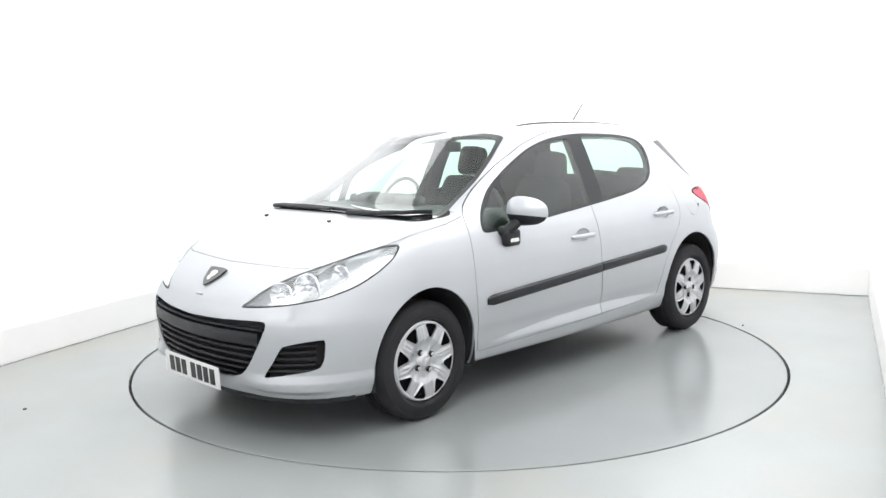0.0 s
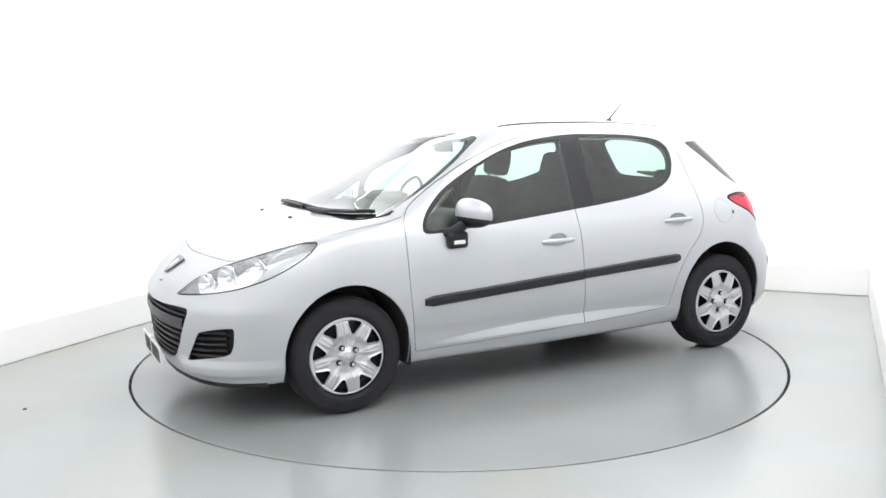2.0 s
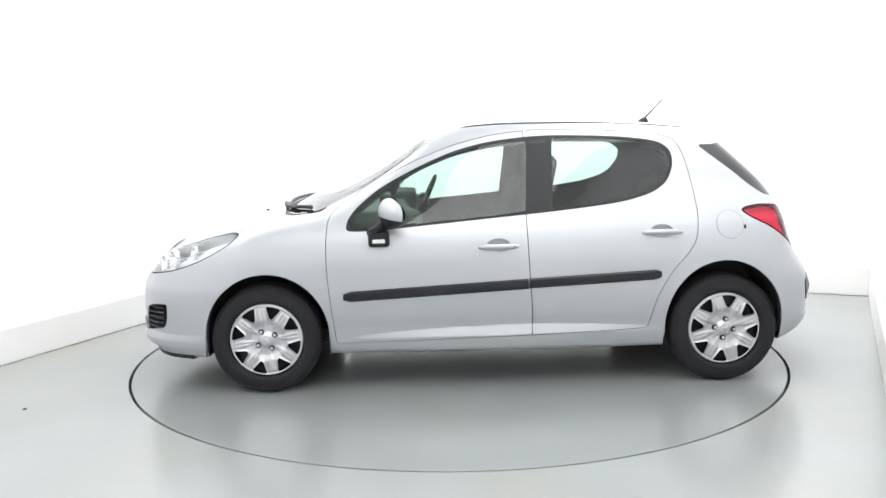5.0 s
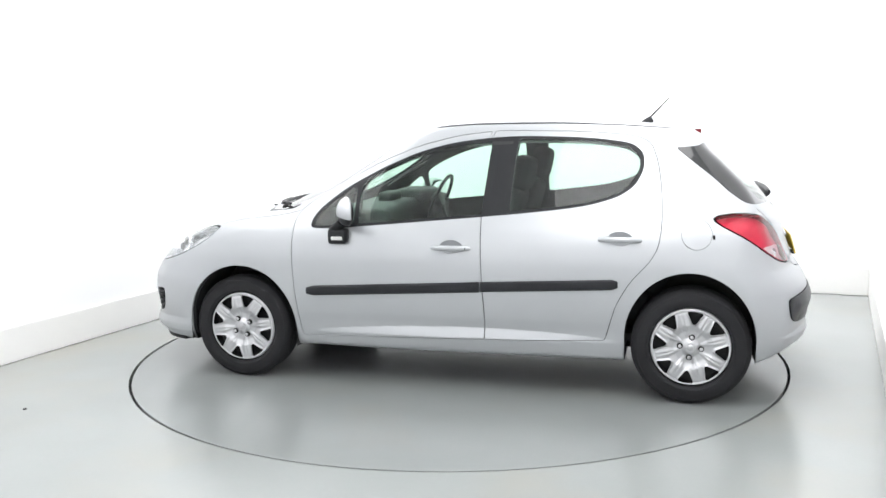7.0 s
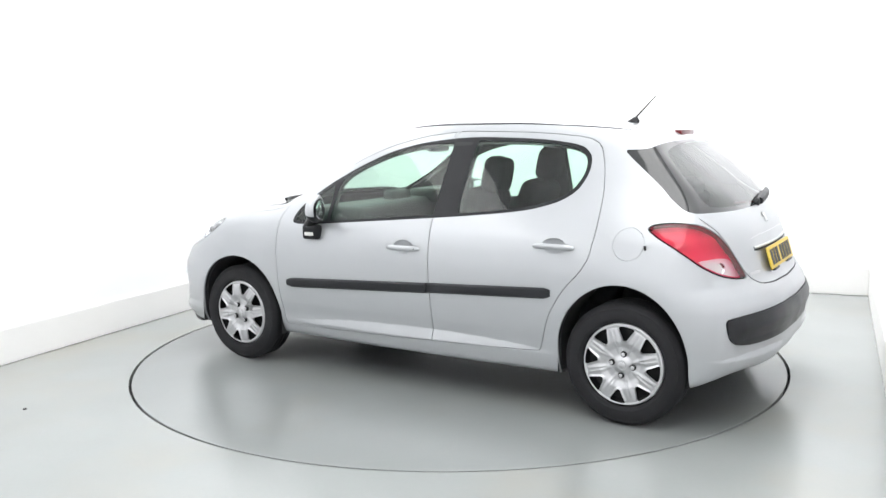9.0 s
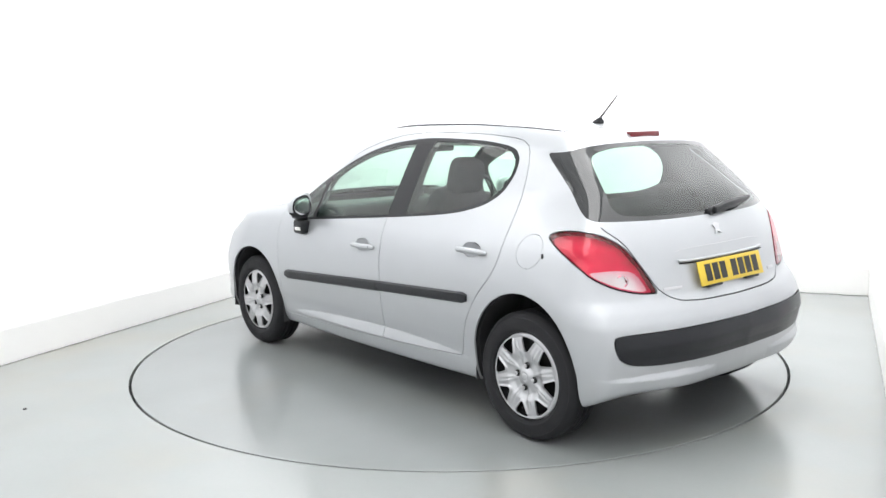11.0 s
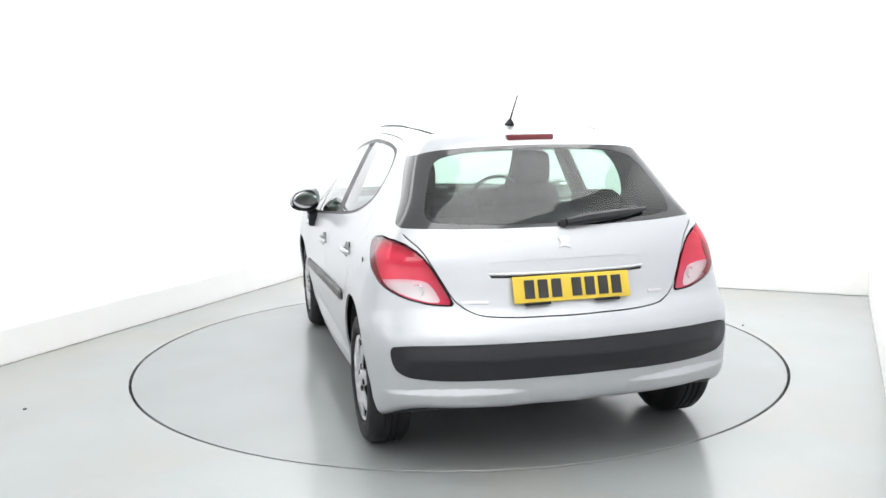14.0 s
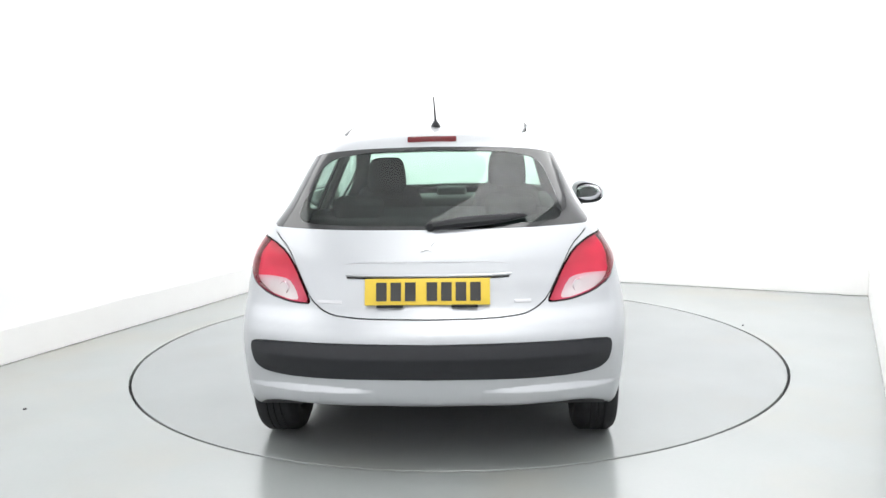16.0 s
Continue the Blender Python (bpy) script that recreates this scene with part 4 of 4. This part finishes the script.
def door_mirror(side):
    fd = DOORS["front_door", side]
    c = Vector((0.550, 0.876 if side > 0 else -0.918, 0.985))

    def egg(v, k=1.0):
        """Rounded shell: domed ahead, cut flat behind, square-shouldered and lower toward its outer end."""
        q = 2.6
        m = (abs(v.y) ** q + abs(v.z) ** q) ** (1 / q)
        n = math.hypot(v.y, v.z)
        f = n / m if m > 1e-6 else 1.0
        out = v.y * side
        back = -0.042 * out * f
        return Vector((v.x * (0.066 if v.x > 0 else 0.036) + back, v.y * f * 0.102, v.z * f * (0.078 - 0.014 * out) - 0.006 * out)) * k

    def shell(k, seg=36):
        bm = bmesh.new()
        bmesh.ops.create_uvsphere(bm, u_segments=seg, v_segments=24, radius=1, matrix=Matrix.Rotation(radians(90), 4, "Y"))
        for v in bm.verts:
            v.co = egg(v.co, k)
        return bm
    bm = shell(1.0)
    geom = bm.verts[:] + bm.edges[:] + bm.faces[:]
    bmesh.ops.bisect_plane(bm, geom=geom, plane_co=(0, 0, -0.024), plane_no=(-0.16, 0, 1), clear_inner=True)
    bmesh.ops.bisect_plane(bm, geom=bm.verts[:] + bm.edges[:] + bm.faces[:], plane_co=(-0.022, 0, 0), plane_no=(1, 0.389 * side, 0), clear_inner=True)
    bm.transform(Matrix.Translation(c))
    part("mirror_cap", bm, PAINT, fd, "silver door mirror cap")
    bm = shell(0.972)
    bm.transform(Matrix.Translation(c))
    house = part("mirror_shell", bm, BLACK, fd, "black mirror housing")
    bm = lathe([(0.001, 0.004), (0.6, 0.004), (0.9, 0.003), (1.0, 0.0)], 32)
    for v in bm.verts:
        v.co = (-0.0345 - v.co.y - 0.389 * v.co.x * 0.086 * side, v.co.x * 0.080, v.co.z * 0.052)
    bm.transform(Matrix.Translation(c))
    part("mirror_glass", bm, CHROME, house, "mirror glass")
    base, _ = at_side(0.655, 0.900, side, -0.004)
    foot = join(tube([base + Vector((0.0, 0, -0.02)), base + Vector((-0.005, 0.03 * side, -0.015)), c + Vector((0.045, -0.035 * side, -0.055))], [0.046, 0.042, 0.036], 14, 0.75),
                block(0.115, 0.062, 0.088, (0.630, 0.822 * side, 0.848), 0.022, 3))
    part("mirror_foot", foot, BLACK, fd, "black mirror foot")
    part("mirror_lamp", block(0.070, 0.062, 0.024, (0.630, 0.8245 * side, 0.838), 0.008), WHITE, fd, "small white mirror lamp")


door_mirror(1)
door_mirror(-1)


# ---- front end ----
def headlight(side):
    lamp = panel(("headlight",), "headlight", (CLEAR, CLEAR), side, thick=0.003, lift=0.001, inner=False, label="clear headlight lens over bright reflectors")
    v, t = SK.take(("headlight",), side)
    nn = slope(v)
    back = link_mesh("reflector", v - nn * 0.045, t, BOWL, lamp, "bright silver lamp reflector")
    rim = open_edges(t)
    m = len(v)
    link_mesh("lamp_wall", np.concatenate([v - nn * 0.003, v - nn * 0.047]), [(a, b, b + m, a + m) for a, b in rim], BOWL, lamp, "silver lamp edge")
    for y, z, r in ((0.505, 0.712, 0.055), (0.600, 0.748, 0.062), (0.685, 0.800, 0.042)):
        p, n = at_end(y, z, True)
        aim = Vector((0.86, 0.50, 0.10)).normalized()
        bowl = lathe([(0.16, -0.40), (0.20, -0.25), (0.62, -0.10), (0.92, 0.25), (1.0, 0.30), (1.06, 0.25), (1.0, -0.1)], 28)
        place = Matrix.Translation(p - n * 0.038) @ aim.to_track_quat("Y", "Z").to_matrix().to_4x4() @ Matrix.Scale(r, 4)
        if side < 0:
            place = Matrix.Diagonal((1, -1, 1, 1)) @ place
        bowl.transform(place)
        part("lamp_bowl", bowl, CHROME, lamp, "chromed round lamp bowl")
        bulb = bmesh.new()
        bmesh.ops.create_uvsphere(bulb, u_segments=12, v_segments=8, radius=0.22)
        bulb.transform(place)
        part("bulb", bulb, CHROME, lamp)


headlight(1)
headlight(-1)


def end_bar(z_of, y0, y1, front, height, depth, lift, n=28, mirror=1):
    """A slat along the bumper, following its curve in plan."""
    bm = bmesh.new()
    rings = []
    for i in range(n + 1):
        y = y0 + (y1 - y0) * i / n
        z = z_of(y)
        p, nn = at_end(y, z, front, lift)
        out = Vector((nn.x, nn.y, 0)).normalized()
        rings.append([bm.verts.new(p + out * o + Vector((0, 0, h))) for o, h in ((0, -height / 2), (-depth, -height / 2), (-depth, height / 2), (0, height / 2), (0.004, height * 0.2), (0.004, -height * 0.2))])
    for a, b in zip(rings, rings[1:]):
        for k in range(6):
            bm.faces.new((a[k], a[(k + 1) % 6], b[(k + 1) % 6], b[k]))
    bm.faces.new(rings[0])
    bm.faces.new(rings[-1][::-1])
    if mirror < 0:
        bm.transform(Matrix.Diagonal((1, -1, 1, 1)))
    return bm


GR = panel(("grille",), "grille", (STEEL, STEEL), lift=-0.045, thick=0.004, label="black slatted front grille")
v, t = SK.take(("grille",))
nn = slope(v)
rim = open_edges(t)
link_mesh("grille_frame", np.concatenate([v - nn * 0.001, v - nn * 0.046]), [(a, b, b + len(v), a + len(v)) for a, b in rim], BLACK, GR, "black grille frame")


def grille_half(z):
    return float(np.interp(z, [0.292, 0.318, 0.379, 0.49, 0.575], [0.265, 0.357, 0.426, 0.494, 0.512]))


part("bumper_bar", end_bar(lambda y: 0.490 + 0.012 * abs(y), -0.484, 0.484, True, 0.058, 0.03, -0.006), STRIP, GR, "dark grey bumper bar across the grille")
for z in (0.536, 0.437, 0.404, 0.371, 0.338, 0.308):
    h = grille_half(z) - 0.004
    part("slat", end_bar(lambda y: z + 0.010 * abs(y), -h, h, True, 0.011, 0.022, -0.014), BLACK, GR)


part("front_lip", end_bar(lambda y: 0.203 + 0.012 * abs(y), -0.76, 0.76, True, 0.032, 0.05, 0.002, 44), BLACK, CAR, "black plastic lip under the front bumper")


def fog_grille(side):
    fg = panel(("fog_grille",), "fog_grille", (STEEL, STEEL), side, lift=-0.04, thick=0.004, label="black slatted grille in the bumper corner")
    v, t = SK.take(("fog_grille",), side)
    nn = slope(v)
    rim = open_edges(t)
    link_mesh("grille_frame", np.concatenate([v - nn * 0.001, v - nn * 0.041]), [(a, b, b + len(v), a + len(v)) for a, b in rim], BLACK, fg)
    for k, z in enumerate((0.470, 0.440, 0.410, 0.380, 0.352)):
        part("slat", end_bar(lambda y: z + 0.05 * (y - 0.6), 0.53 - 0.010 * k, 0.718 - 0.004 * k, True, 0.013, 0.02, -0.010, 12, side), BLACK, fg)


fog_grille(1)
fog_grille(-1)


def number_plate(name, centre, normal, w, h, mat, bars, label):
    """A plate with plain bars in place of its characters."""
    turn = Vector(normal).to_track_quat("Y", "Z").to_matrix().to_4x4()
    place = Matrix.Translation(centre) @ turn
    bm = block(w, 0.006, h, bevel=0.0025)
    bm.transform(place)
    pl = part(name, bm, mat, CAR, label)
    for bx, bw in bars:
        bm = block(bw, 0.002, h * 0.70, (bx, 0.004, 0), 0.0)
        bm.transform(place)
        part("plate_bar", bm, INK, pl)
    return pl


BARS = [(-0.200 + 0.060 * k + (0.030 if k > 3 else 0), 0.044) for k in range(7)]
number_plate("rear_number_plate", (-1.806, 0, 0.768), (-1, 0, 0.30), 0.52, 0.111, YELLOW, BARS, "yellow rear number plate with plain dark bars")
number_plate("front_number_plate", (2.080, 0, 0.284), (1, 0, -0.06), 0.52, 0.111, WHITE, BARS, "white front number plate with plain dark bars")

# front badge: a plain shield with a plain bright shape
sp, sn = at_end(0, 0.728, True, 0.001)
turn = sn.to_track_quat("Y", "Z").to_matrix().to_4x4()


def flat_shape(outline, depth, place):
    bm = bmesh.new()
    f = bm.faces.new([bm.verts.new((x, 0, z)) for x, z in outline])
    r = bmesh.ops.extrude_face_region(bm, geom=[f])
    bmesh.ops.translate(bm, vec=(0, depth, 0), verts=[v for v in r["geom"] if isinstance(v, bmesh.types.BMVert)])
    bm.transform(place)
    return bm


place = Matrix.Translation(sp) @ turn @ Matrix.Scale(1.22, 4)
BADGE = part("front_badge", flat_shape([(-0.062, 0.042), (-0.03, 0.047), (0.03, 0.047), (0.062, 0.042), (0.052, 0.005), (0.03, -0.030), (0, -0.055), (-0.03, -0.030), (-0.052, 0.005)], 0.006, place), GLOSSBLACK, CAR, "black shield badge with a plain bright shape", smooth=False)
part("badge_shape", flat_shape([(-0.026, 0.030), (-0.006, 0.036), (0.020, 0.034), (0.030, 0.020), (0.018, 0.006), (0.026, -0.012), (0.010, -0.034), (-0.008, -0.030), (-0.004, -0.012), (-0.022, 0.002)], 0.010, place @ Matrix.Scale(0.78, 4)), WHITE, BADGE, smooth=False)
lp, ln = at_end(0.0, 0.652, True, 0.002)
part("bonnet_catch", block(0.012, 0.05, 0.010, lp, 0.003), PAINT, CAR)

# wipers and washer jets
for name, pts in (("wiper", [(1.085, -0.66), (1.145, -0.40), (1.170, -0.10), (1.178, 0.22)]), ("wiper", [(1.182, 0.17), (1.160, 0.34), (1.095, 0.50), (1.005, 0.615)])):
    line = []
    for k in range(len(pts) - 1):
        for f in (0, 0.33, 0.66):
            x, y = pts[k][0] + (pts[k + 1][0] - pts[k][0]) * f, pts[k][1] + (pts[k + 1][1] - pts[k][1]) * f
            line.append((x, y))
    line.append(pts[-1])
    blade = [at_top(x, y, 0.013)[0] for x, y in line]
    arm = [at_top(x + 0.026 - 0.012 * i / len(line), y, 0.016)[0] for i, (x, y) in enumerate(line[:8])]
    w = part(name, tube(blade, 0.0085, 8, 1.3), BLACK, CAR, "black windscreen wiper")
    part("wiper_arm", tube(arm, [0.014, 0.012, 0.011, 0.010, 0.009, 0.009, 0.008, 0.007][:len(arm)], 6), BLACK, w)
for x, y in ((1.305, -0.46), (1.325, 0.16)):
    p, n = at_top(x, y, 0.004)
    part("washer_jet", block(0.022, 0.014, 0.010, p, 0.003), BLACK, CAR)

# ---- roof and rear ----
p, n = at_top(-1.010, 0, -0.002)
AER = part("aerial_base", join(lathe([(0.030, 0.0), (0.027, 0.012), (0.016, 0.024), (0.009, 0.032), (0.001, 0.033)], 20)), BLACK, CAR, "black roof aerial")
for v in AER.data.vertices:
    x, y, z = v.co
    v.co = (p.x + x * 1.25 - y * 0.5, p.y - z * 0.8, p.z + y)
part("aerial_rod", tube([p + Vector((-0.010, 0, 0.022)), p + Vector((-0.128, 0, 0.143))], [0.0056, 0.0032], 8), BLACK, AER)


def tail_wiper():
    pts = [at_end(y, z, False, 0.020)[0] for y, z in ((-0.02, 1.016), (-0.12, 1.026), (-0.22, 1.034), (-0.32, 1.042), (-0.42, 1.052))]
    w = part("rear_wiper", tube(pts, [0.018, 0.024, 0.023, 0.018, 0.008], 8, 1.0), BLACK, GATE, "black rear wiper")
    hub = lathe([(0.001, 0.022), (0.018, 0.020), (0.022, 0.0)], 16)
    hub.transform(Matrix.Translation(at_end(-0.01, 1.022, False, 0.0)[0]) @ Matrix.Rotation(radians(90), 4, "Z"))
    part("wiper_hub", hub, BLACK, w)


tail_wiper()
part("tailgate_grip", end_bar(lambda y: 0.826 + 0.006 * (abs(y) / 0.36) ** 4, -0.345, 0.345, False, 0.013, 0.02, 0.004), PAINT, GATE, "moulded silver tailgate grip")
# Flush dark bar instead of a hollow: it draws the grip's shadow line.
part("grip_shade", end_bar(lambda y: 0.816 + 0.006 * (abs(y) / 0.36) ** 4, -0.340, 0.340, False, 0.008, 0.01, 0.0008), STEEL, GATE, "dark strip drawn as the shade under the tailgate grip")
part("grip_line", end_bar(lambda y: 0.882 - 0.012 * (abs(y) / 0.36) ** 8, -0.350, 0.350, False, 0.004, 0.01, -0.002), ALLOY, GATE, "fine pressed line over the tailgate grip")
for side in (1, -1):
    line = [at_top(0.27 - 1.43 * k / 20, side * (0.451 if k < 16 else 0.451 - 0.006 * (k - 15)), 0.0 if k > 1 else -0.004)[0] for k in range(21)]
    part("roof_strip", tube(line, [0.003] + [0.0052] * 19 + [0.003], 8, 0.7), GREYRUBBER, CAR, "grey rubber strip along the roof edge")
for y in (0.155, -0.155):
    p, n = at_end(y, 0.706, False, 0.012)
    part("plate_lamp", block(0.02, 0.11, 0.012, p, 0.003), BLACK, GATE)
p, n = at_end(0.0, 0.945, False, 0.001)
part("rear_badge", flat_shape([(-0.030, 0.022), (0.000, 0.030), (0.028, 0.020), (0.016, 0.002), (0.030, -0.024), (0.004, -0.016), (-0.022, -0.026), (-0.012, -0.002)], 0.005, Matrix.Translation(p) @ n.to_track_quat("Y", "Z").to_matrix().to_4x4()), ALLOY, GATE, "plain bright rear badge", smooth=False)
for y, w in ((0.415, 0.11), (-0.395, 0.07)):
    p, n = at_end(y, 0.722, False, 0.001)
    bm = block(w, 0.003, 0.014, bevel=0.001)
    bm.transform(Matrix.Translation(p) @ n.to_track_quat("Y", "Z").to_matrix().to_4x4())
    part("badge_bar", bm, ALLOY, GATE, "small bright lettering bar")

# ---- cabin ----
def cushion(sx, sy, sz, at, tilt=0.0, soft=0.05, waist=0.0):
    def shape(c):
        u, w = c.y / (sy / 2), c.z / (sz / 2)
        c.x += 0.022 * (1 - u * u) * (1 if c.x > 0 else 0.3)
        c.y *= 1 - waist * max(0, w)
        return c
    return block(sx, sy, sz, at, soft, 4, Matrix.Rotation(radians(tilt), 4, "Y"), shape, 3)


def front_seat(y, top):
    seat = new("front_seat")
    seat.parent = CAR
    seat["label"] = "dark fabric front seat with headrest"
    part("seat_cushion", cushion(0.50, 0.50, 0.16, (0.14, y, 0.50), -6), FABRIC, seat)
    part("backrest", cushion(0.13, 0.49, 0.60, (-0.20, y, 0.80), -18, 0.060, 0.30), FABRIC, seat)
    part("headrest", cushion(0.11, 0.215, 0.195, (-0.345, y, top), -12, 0.052, 0.12), FABRIC, seat)
    for s in (-0.05, 0.05):
        part("headrest_post", tube([(-0.285, y + s, 1.06), (-0.335, y + s, 1.18)], 0.007, 8), CHROME, seat)


for y, top in ((0.33, 1.165), (-0.36, 1.195)):
    front_seat(y, top)
bench = new("rear_bench")
bench.parent = CAR
bench["label"] = "dark fabric rear bench seat"
part("bench_cushion", cushion(0.48, 1.20, 0.18, (-0.82, 0, 0.48), -4), FABRIC, bench)
part("bench_backrest", cushion(0.14, 1.20, 0.56, (-1.14, 0, 0.78), -20, 0.05), FABRIC, bench)
for y in (0.36, -0.36):
    part("bench_headrest", cushion(0.09, 0.24, 0.11, (-1.245, y, 1.062), -12, 0.045), FABRIC, bench)
part("cabin_floor", block(2.9, 1.30, 0.04, (-0.30, 0, 0.30), 0.01), LINING, CAR)


def dash_shape(c):
    c.x -= 0.10 * (c.y / 0.66) ** 2
    if c.z > 0:
        c.z -= 0.10 * max(0, c.x) / 0.30
    return c


part("dashboard", block(0.62, 1.36, 0.36, (0.78, 0, 0.80), 0.06, 3, None, dash_shape, 4), DASH, CAR, "dark grey moulded dashboard")
part("instrument_hood", block(0.22, 0.36, 0.09, (0.53, -0.36, 0.985), 0.035, 3), DASH, CAR)
part("centre_display", block(0.10, 0.20, 0.10, (0.60, 0, 0.985), 0.03, 3), DASH, CAR)
ring = lathe([(0.170 + 0.012 * math.cos(a), 0.012 * math.sin(a)) for a in [2 * math.pi * k / 8 for k in range(9)]], 40)
ring.transform(Matrix.Translation((0.36, -0.36, 0.955)) @ Matrix.Rotation(radians(-90), 4, "Z") @ Matrix.Rotation(radians(24), 4, "X"))
SW = part("steering_wheel", ring, BLACK, CAR, "black three-spoke steering wheel")
hub = Matrix.Translation((0.36, -0.36, 0.955)) @ Matrix.Rotation(radians(24), 4, "Y")
bm = join(block(0.05, 0.13, 0.11, (0.01, 0, 0), 0.025), block(0.02, 0.34, 0.035, (0.01, 0, 0.01), 0.008), block(0.02, 0.04, 0.18, (0.01, 0, -0.09), 0.008))
bm.transform(hub)
part("wheel_spokes", bm, BLACK, SW)
part("rear_view_mirror", join(block(0.03, 0.22, 0.065, (0.27, 0, 1.315), 0.015), tube([(0.28, 0, 1.33), (0.34, 0, 1.385)], 0.012, 8)), BLACK, CAR, "black rear-view mirror")
for side in (1, -1):
    part("belt_pillar", block(0.13, 0.035, 0.46, (-0.26, 0.640 * side, 1.14), 0.012, 2, Matrix.Rotation(radians(24 * side), 4, "X")), LINING, CAR)


# ---- what moves: the table and the car on it turn together ----
TURN = [(0.0, 225.49), (1.0, 216.92), (2.0, 208.34), (3.0, 199.71), (4.0, 191.12), (5.0, 182.60), (6.0, 174.09), (7.0, 165.53), (8.0, 156.93),
        (9.0, 148.33), (10.0, 139.75), (11.0, 131.15), (12.0, 122.52), (13.0, 113.85), (14.0, 105.18), (15.0, 96.44), (16.0, 87.55)]
CAR_AT = (-0.179, 0.035)          # mid wheelbase seen from the table's centre, along the car


def motions():
    rows, disc = [], []
    for t, a in TURN:
        turn = pose(0, 0, 0, 0, 0, a)
        rows.append((t, turn @ pose(CAR_AT[0], CAR_AT[1], 0.001)))
        disc.append((t, turn))
    walk(CAR, rows)
    walk(TABLE, disc)


motions()
